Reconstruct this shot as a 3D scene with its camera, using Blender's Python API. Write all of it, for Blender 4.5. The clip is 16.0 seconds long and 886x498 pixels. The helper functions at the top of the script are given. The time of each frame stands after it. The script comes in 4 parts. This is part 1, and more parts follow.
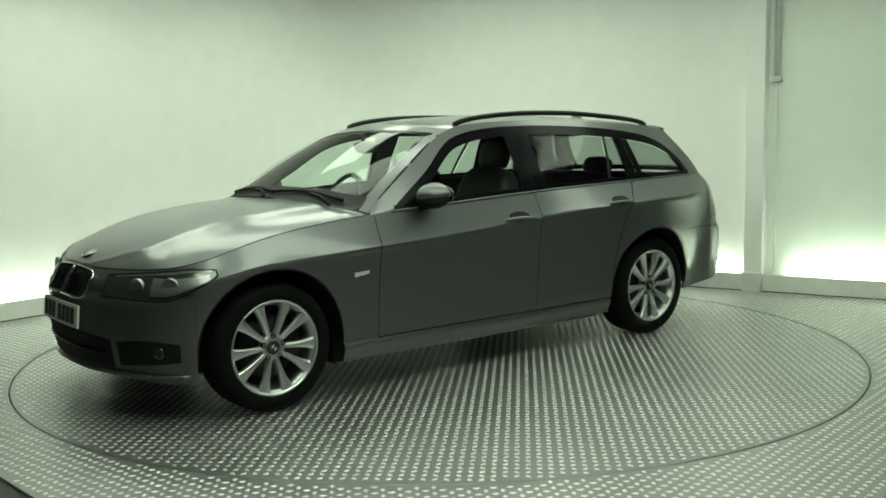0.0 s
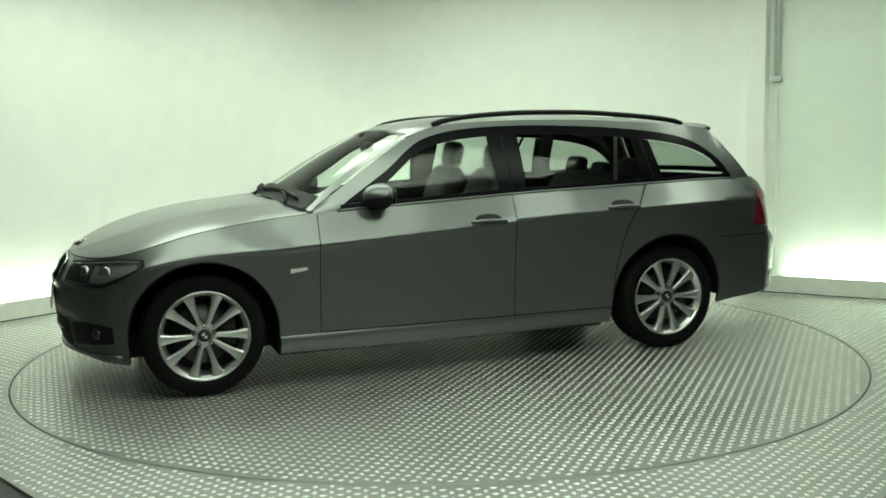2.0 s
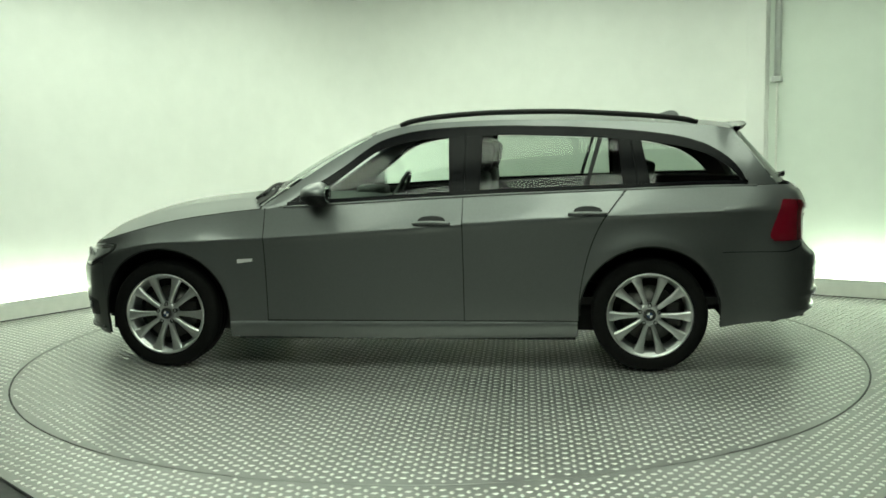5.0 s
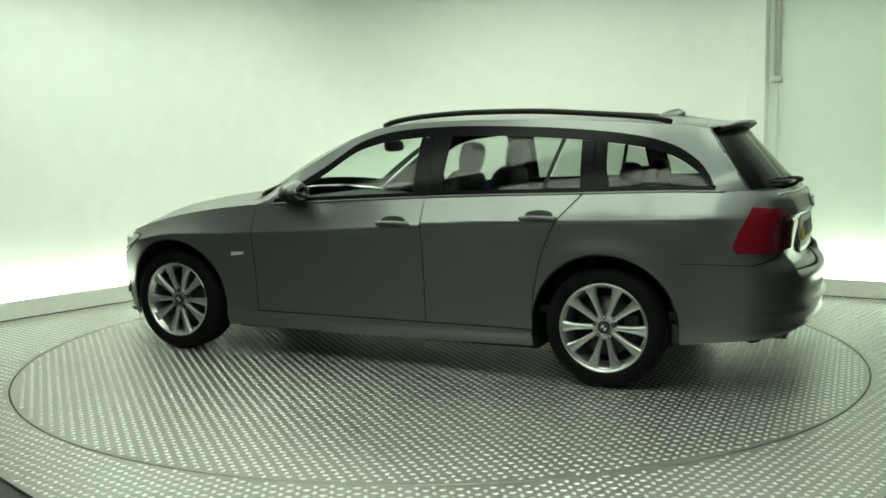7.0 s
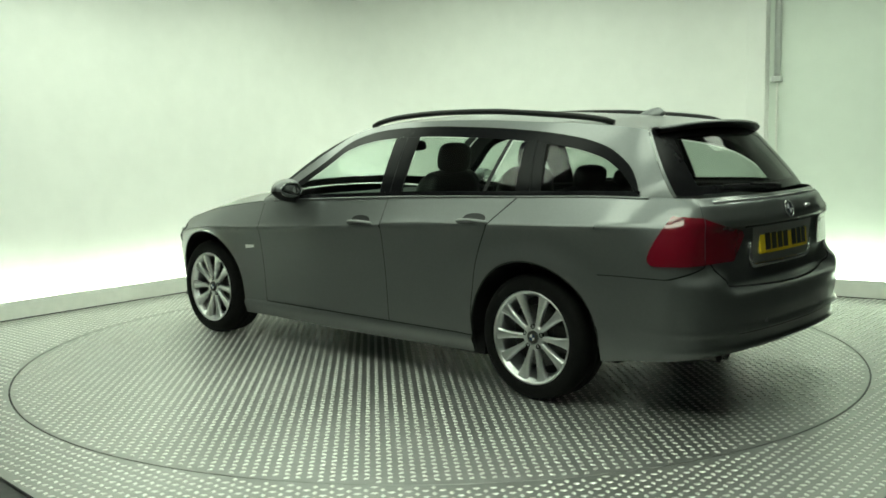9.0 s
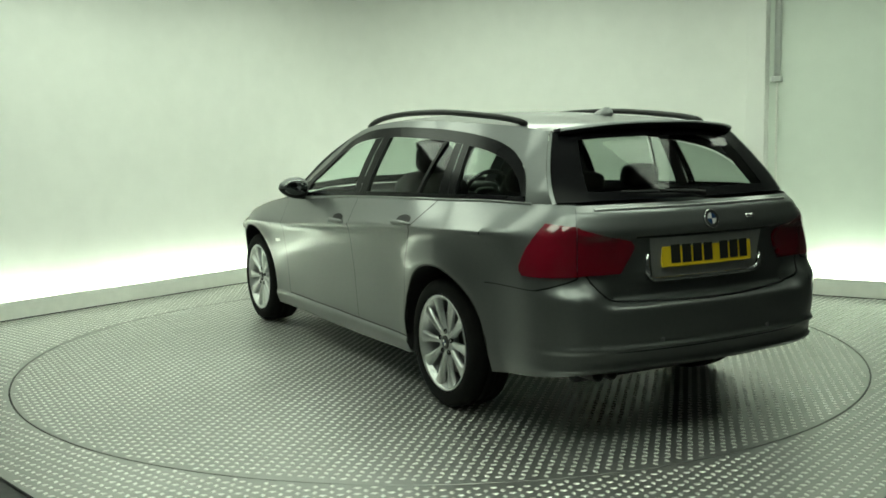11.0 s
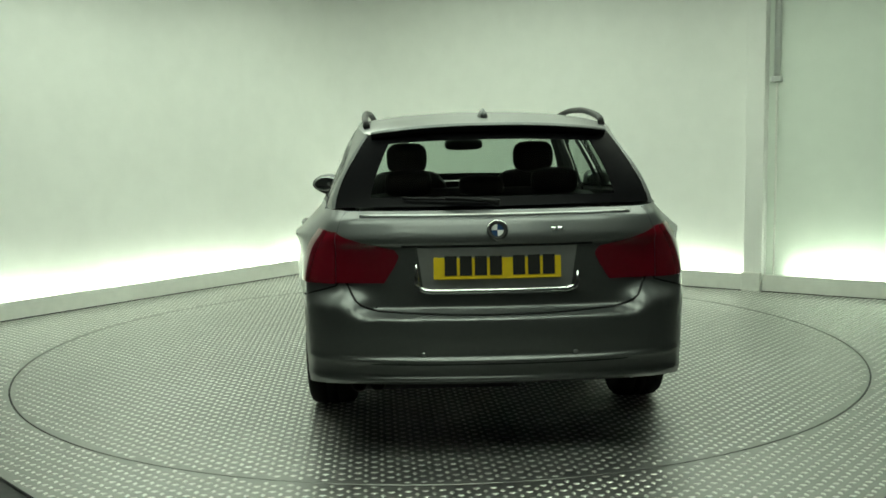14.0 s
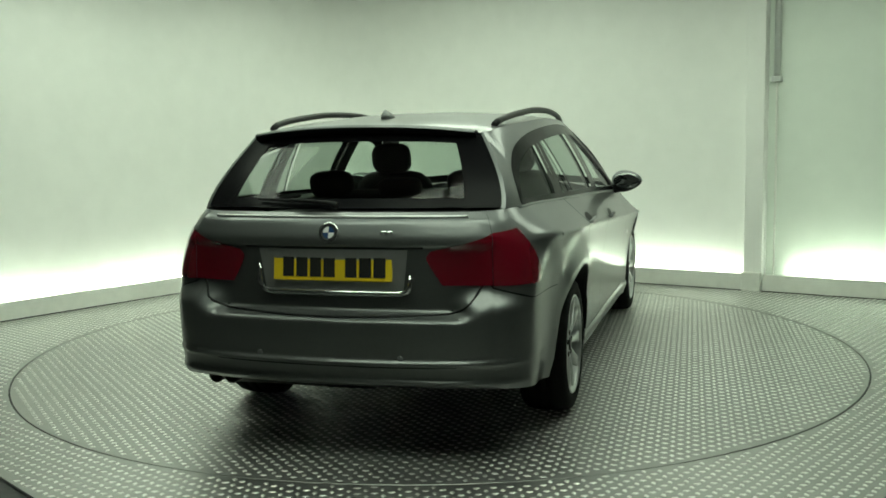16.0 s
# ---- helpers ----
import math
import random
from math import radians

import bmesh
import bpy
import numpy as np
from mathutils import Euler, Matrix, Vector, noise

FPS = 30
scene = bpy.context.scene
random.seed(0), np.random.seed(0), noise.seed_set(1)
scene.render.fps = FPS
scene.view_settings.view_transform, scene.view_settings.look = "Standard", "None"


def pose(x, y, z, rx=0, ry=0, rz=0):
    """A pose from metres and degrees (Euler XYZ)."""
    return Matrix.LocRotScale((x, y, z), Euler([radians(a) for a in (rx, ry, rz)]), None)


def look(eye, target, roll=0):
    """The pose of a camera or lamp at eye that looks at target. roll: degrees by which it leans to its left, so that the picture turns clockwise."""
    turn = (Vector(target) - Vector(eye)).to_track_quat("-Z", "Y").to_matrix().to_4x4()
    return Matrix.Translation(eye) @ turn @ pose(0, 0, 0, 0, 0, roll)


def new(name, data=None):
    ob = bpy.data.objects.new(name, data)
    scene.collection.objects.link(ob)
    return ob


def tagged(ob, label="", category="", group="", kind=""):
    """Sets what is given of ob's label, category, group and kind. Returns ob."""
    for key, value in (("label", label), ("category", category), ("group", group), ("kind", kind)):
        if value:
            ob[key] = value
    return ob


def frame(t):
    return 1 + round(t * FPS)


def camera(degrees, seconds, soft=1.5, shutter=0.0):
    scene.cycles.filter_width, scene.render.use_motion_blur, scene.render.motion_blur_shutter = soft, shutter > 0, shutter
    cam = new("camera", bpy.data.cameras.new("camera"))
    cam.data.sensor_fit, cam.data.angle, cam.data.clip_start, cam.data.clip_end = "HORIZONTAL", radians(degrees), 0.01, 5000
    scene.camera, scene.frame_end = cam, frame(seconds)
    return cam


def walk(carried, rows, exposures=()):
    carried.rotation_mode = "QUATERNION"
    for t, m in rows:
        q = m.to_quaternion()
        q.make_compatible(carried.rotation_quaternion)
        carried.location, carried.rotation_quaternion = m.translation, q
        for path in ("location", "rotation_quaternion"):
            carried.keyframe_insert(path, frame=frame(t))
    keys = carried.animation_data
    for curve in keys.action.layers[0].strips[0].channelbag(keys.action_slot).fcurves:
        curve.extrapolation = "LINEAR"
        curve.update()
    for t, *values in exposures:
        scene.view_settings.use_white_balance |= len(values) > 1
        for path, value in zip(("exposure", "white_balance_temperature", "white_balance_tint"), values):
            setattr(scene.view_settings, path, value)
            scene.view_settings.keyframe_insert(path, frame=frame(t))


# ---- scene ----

# ---- camera: fixed on a stand ----
cam = camera(48.33, 16.0, soft=1.7)
EYE = Vector((0.0, -6.118, 1.325))
_a, _b = radians(-0.28), radians(-6.66)
AIM = EYE + Vector((-math.sin(_a) * math.cos(_b), math.cos(_a) * math.cos(_b), math.sin(_b)))
STAND = look(EYE, AIM, -1.08)
walk(cam, [(0.0, STAND), (16.0, STAND)],
     exposures=[(0.0, -0.15), (0.6, -0.02), (1.2, 0.12), (9.2, 0.15), (11.5, -0.18), (16.0, -0.28)])

# ---- light ----
world = bpy.data.worlds.new("garage_dark")
scene.world = world
world.use_nodes = True
world.node_tree.nodes["Background"].inputs[0].default_value = (0.6, 0.7, 0.62, 1)
world.node_tree.nodes["Background"].inputs[1].default_value = 0.02

TUBE_POWER, PANEL_POWER = 62.0, 5.9
TINT = (0.84, 1.0, 0.78)


# ---- materials ----
def material(name, base, rough=0.5, metal=0.0, coat=0.0, bump=0.0, scale=40.0, vary=0.0, rough_vary=0.0, spec=0.5, coat_rough=0.06):
    m = bpy.data.materials.new(name)
    m.use_nodes = True
    nt = m.node_tree
    b = nt.nodes["Principled BSDF"]
    b.inputs["Base Color"].default_value = (*base, 1)
    b.inputs["Roughness"].default_value = rough
    b.inputs["Metallic"].default_value = metal
    b.inputs["Coat Weight"].default_value = coat
    b.inputs["Coat Roughness"].default_value = coat_rough
    b.inputs["Specular IOR Level"].default_value = spec
    tex = nt.nodes.new("ShaderNodeTexCoord")
    if vary or rough_vary or bump:
        n1 = nt.nodes.new("ShaderNodeTexNoise")
        n1.inputs["Scale"].default_value, n1.inputs["Detail"].default_value = scale, 6
        n2 = nt.nodes.new("ShaderNodeTexNoise")
        n2.inputs["Scale"].default_value, n2.inputs["Detail"].default_value = scale * 0.08, 4
        for n in (n1, n2):
            nt.links.new(tex.outputs["Object"], n.inputs["Vector"])
        add = nt.nodes.new("ShaderNodeMath")
        nt.links.new(n1.outputs["Fac"], add.inputs[0])
        nt.links.new(n2.outputs["Fac"], add.inputs[1])
        if vary:
            ramp = nt.nodes.new("ShaderNodeMapRange")
            ramp.inputs["From Min"].default_value, ramp.inputs["From Max"].default_value = 0.7, 1.3
            ramp.inputs["To Min"].default_value, ramp.inputs["To Max"].default_value = 1 - vary, 1 + vary
            nt.links.new(add.outputs[0], ramp.inputs["Value"])
            mix = nt.nodes.new("ShaderNodeVectorMath")
            mix.operation = "SCALE"
            mix.inputs[0].default_value = base
            nt.links.new(ramp.outputs["Result"], mix.inputs["Scale"])
            nt.links.new(mix.outputs["Vector"], b.inputs["Base Color"])
        if rough_vary:
            r = nt.nodes.new("ShaderNodeMapRange")
            r.inputs["From Min"].default_value, r.inputs["From Max"].default_value = 0.7, 1.3
            r.inputs["To Min"].default_value, r.inputs["To Max"].default_value = max(0.02, rough - rough_vary), rough + rough_vary
            nt.links.new(add.outputs[0], r.inputs["Value"])
            nt.links.new(r.outputs["Result"], b.inputs["Roughness"])
        if bump:
            bp = nt.nodes.new("ShaderNodeBump")
            bp.inputs["Strength"].default_value, bp.inputs["Distance"].default_value = bump, 0.002
            nt.links.new(add.outputs[0], bp.inputs["Height"])
            nt.links.new(bp.outputs["Normal"], b.inputs["Normal"])
    return m


def glowing(name, colour, strength):
    m = bpy.data.materials.new(name)
    m.use_nodes = True
    nt = m.node_tree
    nt.nodes.remove(nt.nodes["Principled BSDF"])
    e = nt.nodes.new("ShaderNodeEmission")
    e.inputs[0].default_value, e.inputs[1].default_value = (*colour, 1), strength
    nt.links.new(e.outputs[0], nt.nodes["Material Output"].inputs[0])
    return m


def pane_material(name, tint):
    """Thin tinted glass: clear through, glossy by Fresnel."""
    m = bpy.data.materials.new(name)
    m.use_nodes = True
    nt = m.node_tree
    nt.nodes.remove(nt.nodes["Principled BSDF"])
    tr = nt.nodes.new("ShaderNodeBsdfTransparent")
    tr.inputs[0].default_value = (*tint, 1)
    gl = nt.nodes.new("ShaderNodeBsdfGlossy")
    gl.inputs["Roughness"].default_value = 0.02
    lw = nt.nodes.new("ShaderNodeLayerWeight")
    lw.inputs["Blend"].default_value = 0.5
    pw = nt.nodes.new("ShaderNodeMath")
    pw.operation = "POWER"
    pw.inputs[1].default_value = 5.0
    nt.links.new(lw.outputs["Facing"], pw.inputs[0])
    fr = nt.nodes.new("ShaderNodeMath")
    fr.operation = "MULTIPLY_ADD"
    fr.inputs[1].default_value, fr.inputs[2].default_value = 0.62, 0.026
    nt.links.new(pw.outputs[0], fr.inputs[0])
    mx = nt.nodes.new("ShaderNodeMixShader")
    nt.links.new(fr.outputs[0], mx.inputs[0])
    nt.links.new(tr.outputs[0], mx.inputs[1])
    nt.links.new(gl.outputs[0], mx.inputs[2])
    nt.links.new(mx.outputs[0], nt.nodes["Material Output"].inputs[0])
    return m


WALL = material("wall_paint", (0.80, 0.81, 0.78), 0.6, vary=0.03, scale=6, bump=0.05)
SKIRT = material("skirting_paint", (0.74, 0.75, 0.70), 0.45, vary=0.06, scale=14)
EASTWALL = material("east_wall_paint", (0.74, 0.80, 0.73), 0.6, vary=0.03, scale=6, bump=0.05)
CEIL = material("ceiling_paint", (0.42, 0.42, 0.41), 0.7, vary=0.04, scale=8)
GREYWALL = material("grey_hall_wall", (0.34, 0.345, 0.335), 0.75, vary=0.1, scale=5, bump=0.1)
DARKFLOOR = material("garage_floor", (0.05, 0.05, 0.052), 0.7, vary=0.3, scale=30, bump=0.3)
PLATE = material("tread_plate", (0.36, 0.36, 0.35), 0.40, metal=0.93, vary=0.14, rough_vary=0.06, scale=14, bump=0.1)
# same metal as the plate; the studs' highlights are put into a paler colour
STUDSHINE = material("tread_stud_shine", (0.92, 0.92, 0.89), 0.42, metal=0.85, vary=0.15, rough_vary=0.08, scale=9)
CONDUIT = material("conduit_plastic", (0.50, 0.52, 0.50), 0.4, vary=0.08, scale=20)
PAINT = material("grey_car_paint", (0.136, 0.143, 0.144), 0.45, metal=0.76, coat=0.7, coat_rough=0.13, vary=0.04, scale=900)
BLACKGLOSS = material("black_trim", (0.005, 0.005, 0.006), 0.22, spec=0.06, vary=0.1, scale=60)
BLACK = material("black_plastic", (0.008, 0.008, 0.009), 0.6, spec=0.25, vary=0.2, bump=0.1, scale=200)
RUBBER = material("tyre_rubber", (0.006, 0.006, 0.006), 0.8, spec=0.12, vary=0.25, bump=0.2, scale=80)
ALLOY = material("silver_alloy", (0.60, 0.61, 0.61), 0.34, metal=0.9, vary=0.05, rough_vary=0.05, scale=60)
DISC = material("brake_disc", (0.075, 0.072, 0.07), 0.45, metal=0.9, vary=0.15, scale=40)
# mirror tint lowered so that its colour carries a dark hall's reflection
MIRROR = material("mirror_glass", (0.42, 0.44, 0.44), 0.03, metal=1.0)
CHROME = material("chrome", (0.82, 0.83, 0.83), 0.08, metal=1.0, rough_vary=0.03, scale=40)
LEATHER = material("dark_leather", (0.009, 0.009, 0.010), 0.5, vary=0.15, bump=0.2, scale=120)
CABIN = material("cabin_plastic", (0.014, 0.014, 0.015), 0.6, vary=0.12, bump=0.1, scale=150)
LINER = material("headliner_cloth", (0.34, 0.34, 0.32), 0.9, vary=0.08, bump=0.1, scale=200)
REDLENS = material("red_lens", (0.15, 0.004, 0.013), 0.12, coat=1.0, vary=0.06, scale=25)
CLEARLENS = material("clear_lens", (0.27, 0.28, 0.28), 0.28, metal=0.7, coat=1.0, vary=0.2, scale=60)
RAILBLACK = material("rail_black", (0.006, 0.006, 0.006), 0.45, spec=0.2, vary=0.1, scale=60)
LAMPDARK = material("lamp_housing", (0.045, 0.046, 0.046), 0.15, metal=0.3, coat=1.0, vary=0.1, scale=40)
SURROUND = material("plate_recess", (0.42, 0.43, 0.43), 0.36, metal=0.7, vary=0.06, scale=40)
YELLOW = material("plate_yellow", (0.78, 0.56, 0.02), 0.4, vary=0.04, scale=30)
WHITEPL = material("plate_white", (0.75, 0.75, 0.72), 0.4, vary=0.04, scale=30)
INK = material("plate_ink", (0.015, 0.015, 0.015), 0.5)
BLUE = material("badge_blue", (0.025, 0.06, 0.15), 0.25, coat=0.8)
WHITE = material("badge_white", (0.8, 0.8, 0.8), 0.25, coat=0.8)
GLASS = pane_material("window_glass", (0.80, 0.88, 0.83))
REARGLASS = pane_material("tinted_glass", (0.58, 0.64, 0.60))
TUBEGLOW = glowing("tube_glow", TINT, TUBE_POWER)
PANELGLOW = glowing("panel_glow", TINT, PANEL_POWER)


# ---- building helpers ----
def part(name, bm, mat, parent=None, label="", smooth=True):
    me = bpy.data.meshes.new(name)
    if smooth:
        for f in bm.faces:
            f.smooth = True
    bm.to_mesh(me)
    bm.free()
    me.materials.append(mat)
    ob = new(name, me)
    if parent is not None:
        ob.parent = parent
    if label:
        ob["label"] = label
    return ob


def empty(name):
    e = new(name)
    e.empty_display_size = 0.2
    return e


def add_grid(bm, fn, nu, nv, flip=False):
    rows = [[bm.verts.new(fn(i / nu, j / nv)) for i in range(nu + 1)] for j in range(nv + 1)]
    for j in range(nv):
        for i in range(nu):
            q = [rows[j][i], rows[j][i + 1], rows[j + 1][i + 1], rows[j + 1][i]]
            bm.faces.new(q[::-1] if flip else q)
    return bm


def add_box(bm, x0, x1, y0, y1, z0, z1, bevel=0.0):
    r = bmesh.ops.create_cube(bm, size=1.0)
    for v in r["verts"]:
        v.co = Vector(((x0 + x1) / 2 + v.co.x * (x1 - x0), (y0 + y1) / 2 + v.co.y * (y1 - y0), (z0 + z1) / 2 + v.co.z * (z1 - z0)))
    if bevel:
        es = list({e for v in r["verts"] for e in v.link_edges})
        bmesh.ops.bevel(bm, geom=es, offset=bevel, segments=3, affect="EDGES", profile=0.5)
    return bm


def box(*a, bevel=0.0):
    return add_box(bmesh.new(), *a, bevel=bevel)


def add_lathe(bm, profile, n=48, axis="y", centre=(0, 0, 0)):
    """Profile of (radius, along) turned round the axis."""
    c = Vector(centre)

    def at(r, h, a):
        u, v = r * math.cos(a), r * math.sin(a)
        return c + (Vector((u, h, v)) if axis == "y" else Vector((u, v, h)) if axis == "z" else Vector((h, u, v)))
    rings = [[bm.verts.new(at(r, h, 2 * math.pi * i / n)) for i in range(n)] for r, h in profile]
    for a, b in zip(rings, rings[1:]):
        for i in range(n):
            bm.faces.new((a[i], a[(i + 1) % n], b[(i + 1) % n], b[i]))
    return bm


def add_tube(bm, pts, r, n=10, caps=True):
    pts = [Vector(q) for q in pts]
    rings = []
    for i, q in enumerate(pts):
        d = (pts[min(i + 1, len(pts) - 1)] - pts[max(i - 1, 0)]).normalized()
        u = d.cross(Vector((0, 0, 1)) if abs(d.z) < 0.9 else Vector((0, 1, 0))).normalized()
        v = u.cross(d)
        rr = r[i] if isinstance(r, (list, tuple)) else r
        rings.append([bm.verts.new(q + (u * math.cos(2 * math.pi * k / n) + v * math.sin(2 * math.pi * k / n)) * rr) for k in range(n)])
    for a, b in zip(rings, rings[1:]):
        for k in range(n):
            bm.faces.new((a[k], a[(k + 1) % n], b[(k + 1) % n], b[k]))
    if caps:
        bm.faces.new(rings[0][::-1])
        bm.faces.new(rings[-1])
    return bm


def curve_of(pts):
    """Smooth monotone curve through (x, value) pairs."""
    pts = sorted(pts)
    xs = np.array([q[0] for q in pts], float)
    ys = np.array([q[1] for q in pts], float)
    h = np.diff(xs)
    d = np.diff(ys) / h
    m = np.zeros(len(xs))
    m[0], m[-1] = d[0], d[-1]
    for i in range(1, len(xs) - 1):
        if d[i - 1] * d[i] > 0:
            w1, w2 = 2 * h[i] + h[i - 1], h[i] + 2 * h[i - 1]
            m[i] = (w1 + w2) / (w1 / d[i - 1] + w2 / d[i])

    def f(x):
        x = min(max(x, xs[0]), xs[-1])
        i = min(int(np.searchsorted(xs, x, side="right")) - 1, len(h) - 1)
        t = (x - xs[i]) / h[i]
        return float((1 + 2 * t) * (1 - t) ** 2 * ys[i] + t * (1 - t) ** 2 * h[i] * m[i] + t * t * (3 - 2 * t) * ys[i + 1] + t * t * (t - 1) * h[i] * m[i + 1])
    return f


def lerp(a, b, t):
    return a + (b - a) * t


# ---- the studio ----
LEFT_A, LEFT_D = Vector((-2.30, 2.23, 0)), Vector((0.646, 0.763, 0)).normalized()
RIGHT_A, RIGHT_D = Vector((2.66, 1.78, 0)), Vector((0.842, -0.539, 0)).normalized()
LEFT_N = Vector((-LEFT_D.y, LEFT_D.x, 0))      # away from the room
RIGHT_N = Vector((-RIGHT_D.y, RIGHT_D.x, 0))
WALL_H, SETBACK, JOINT = 3.0, 0.13, -0.06
den = LEFT_D.x * RIGHT_D.y - LEFT_D.y * RIGHT_D.x
dv = RIGHT_A - LEFT_A
CORNER_L = (dv.x * RIGHT_D.y - dv.y * RIGHT_D.x) / den
CORNER = LEFT_A + LEFT_D * CORNER_L
CORNER_R = (CORNER - RIGHT_A).dot(RIGHT_D)


def along(line, s, out, z):
    a, d, n = (LEFT_A, LEFT_D, LEFT_N) if line == "left" else (RIGHT_A, RIGHT_D, RIGHT_N)
    q = a + d * s + n * out
    return Vector((q.x, q.y, z))


def slab(line, s0, s1, o0, o1, z0, z1, bevel=0.0):
    bm = box(s0, s1, o0, o1, z0, z1, bevel=bevel)
    for v in bm.verts:
        v.co = along(line, v.co.x, v.co.y, v.co.z)
    bmesh.ops.recalc_face_normals(bm, faces=bm.faces[:])
    return bm


def build_room():
    # dark floor of the hall under the plate floor, reaching past the camera
    bm = box(-9, 9, -10, 6.5, -0.16, -0.012)
    tagged(part("floor", bm, DARKFLOOR, smooth=False), "dark grey concrete hall floor under the metal plates", "floor", kind="structure")
    # the lit walls with a rounded corner between them
    R = 0.34

    def sweep(out, z):
        pts = []
        # corner of the offset lines
        c = Vector((CORNER.x, CORNER.y, z)) + (LEFT_N + RIGHT_N) * (out / (1 + LEFT_N.dot(RIGHT_N)))
        a, b = c - LEFT_D * R, c + RIGHT_D * R
        for i in range(17):
            t = i / 16
            pts.append(a * (1 - t) ** 2 + c * 2 * t * (1 - t) + b * t * t)
        return pts
    bm = slab("right", JOINT, 1.75, SETBACK + 0.05, SETBACK + 0.15, -0.012, WALL_H)
    tagged(part("wall_east", bm, EASTWALL, smooth=False), "smooth white studio wall panel set back behind a joint", "wall", kind="structure")
    bm = bmesh.new()
    loop = [(sweep(SETBACK, z), sweep(SETBACK + 0.1, z), z) for z in (-0.012, WALL_H)]
    rows = []
    for inner, outer, z in loop:
        line = [along("left", -2.1, SETBACK, z), *inner, along("right", JOINT, SETBACK, z)]
        back = [along("left", -2.1, SETBACK + 0.1, z), *outer, along("right", JOINT, SETBACK + 0.1, z)]
        rows.append([bm.verts.new(q) for q in line + back[::-1]])
    n = len(rows[0])
    for k in range(n):
        bm.faces.new((rows[0][k], rows[0][(k + 1) % n], rows[1][(k + 1) % n], rows[1][k]))
    bmesh.ops.recalc_face_normals(bm, faces=bm.faces[:])
    wall = part("wall_north", bm, WALL, smooth=False)
    for f in wall.data.polygons:
        f.use_smooth = f.area < 0.5
    tagged(wall, "smooth white studio wall with a rounded corner, lit from below", "wall", kind="structure")
    # skirting box that hides the tubes
    for name, line, s0, s1 in (("baseboard_west", "left", -2.1, CORNER_L), ("baseboard_north", "right", CORNER_R, JOINT - 0.15), ("baseboard_east", "right", JOINT + 0.02, 1.75)):
        tagged(part(name, slab(line, s0, s1, 0.0, 0.022, -0.012, 0.14, bevel=0.004), SKIRT, smooth=False),
               "low cream skirting board in front of a light trough", "skirting", kind="structure")
    # black strips that stand in for the shadow gap under the skirting
    for name, line, s0, s1 in (("trim_joint_west", "left", -2.1, CORNER_L), ("trim_joint_north", "right", CORNER_R, JOINT - 0.15), ("trim_joint_east", "right", JOINT + 0.02, 1.75)):
        tagged(part(name, slab(line, s0, s1, -0.005, -0.001, 0.0005, 0.007), BLACK, smooth=False),
               "narrow dark strip in place of the shadow gap where the skirting meets the plates", "trim", kind="structure")
    # upright between the two wall panels
    tagged(part("trim_upright", slab("right", JOINT - 0.15, JOINT, 0.055, SETBACK - 0.004, -0.012, WALL_H, bevel=0.006), WALL, smooth=False),
           "white boxed upright at the wall joint", "trim", kind="structure")
    tagged(part("trim_upright_foot", slab("right", JOINT - 0.15, JOINT, -0.004, 0.053, -0.012, 0.15, bevel=0.006), SKIRT, smooth=False),
           "white boxed foot of the upright at the wall joint", "trim", kind="structure")
    # unseen walls and ceiling round the camera, added to shape light and reflections
    for name, a in (("wall_south", (-9, 9, -10.1, -10.0, -0.16, 4.2)), ("wall_far_west", (-9.1, -9, -10, 6.5, -0.16, 4.2)),
                    ("wall_far_east", (9, 9.1, -10, 6.5, -0.16, 4.2)), ("wall_far_north", (-9, 9, 6.5, 6.6, -0.16, 4.2))):
        tagged(part(name, box(*a), GREYWALL, smooth=False), "plain grey wall out of view, added to close the room and shape reflections", "wall", kind="structure")
    tagged(part("ceiling", box(-9, 9, -10, 6.5, WALL_H + 0.002, WALL_H + 0.1), CEIL, smooth=False), "plain grey ceiling out of view, added with a tone that shapes the light", "ceiling", kind="structure")


def build_tubes():
    spans = [("left", -2.05, -0.78), ("left", -0.70, 1.05), ("left", 1.12, CORNER_L - 0.25),
             ("right", CORNER_R + 0.25, -2.05), ("right", -1.98, JOINT - 0.17), ("right", 0.14, 1.70)]
    for line, s0, s1 in spans:
        f = empty("fluorescent_tube")
        tagged(f, "glowing white fluorescent tube hidden behind the skirting board", "light", group="tubes along the walls")
        bm = add_tube(bmesh.new(), [along(line, s0 + 0.03, 0.075, 0.085), along(line, s1 - 0.03, 0.075, 0.085)], 0.016, 12)
        part("tube", bm, TUBEGLOW, f)
        for s in (s0, s1 - 0.03):
            part("end_cap", slab(line, s, s + 0.03, 0.055, 0.095, 0.02, 0.105, bevel=0.004), WHITE, f, "white plastic lamp holder")
        part("batten", slab(line, s0, s1, 0.05, 0.10, -0.010, 0.055, bevel=0.004), WHITE, f, "white metal batten")


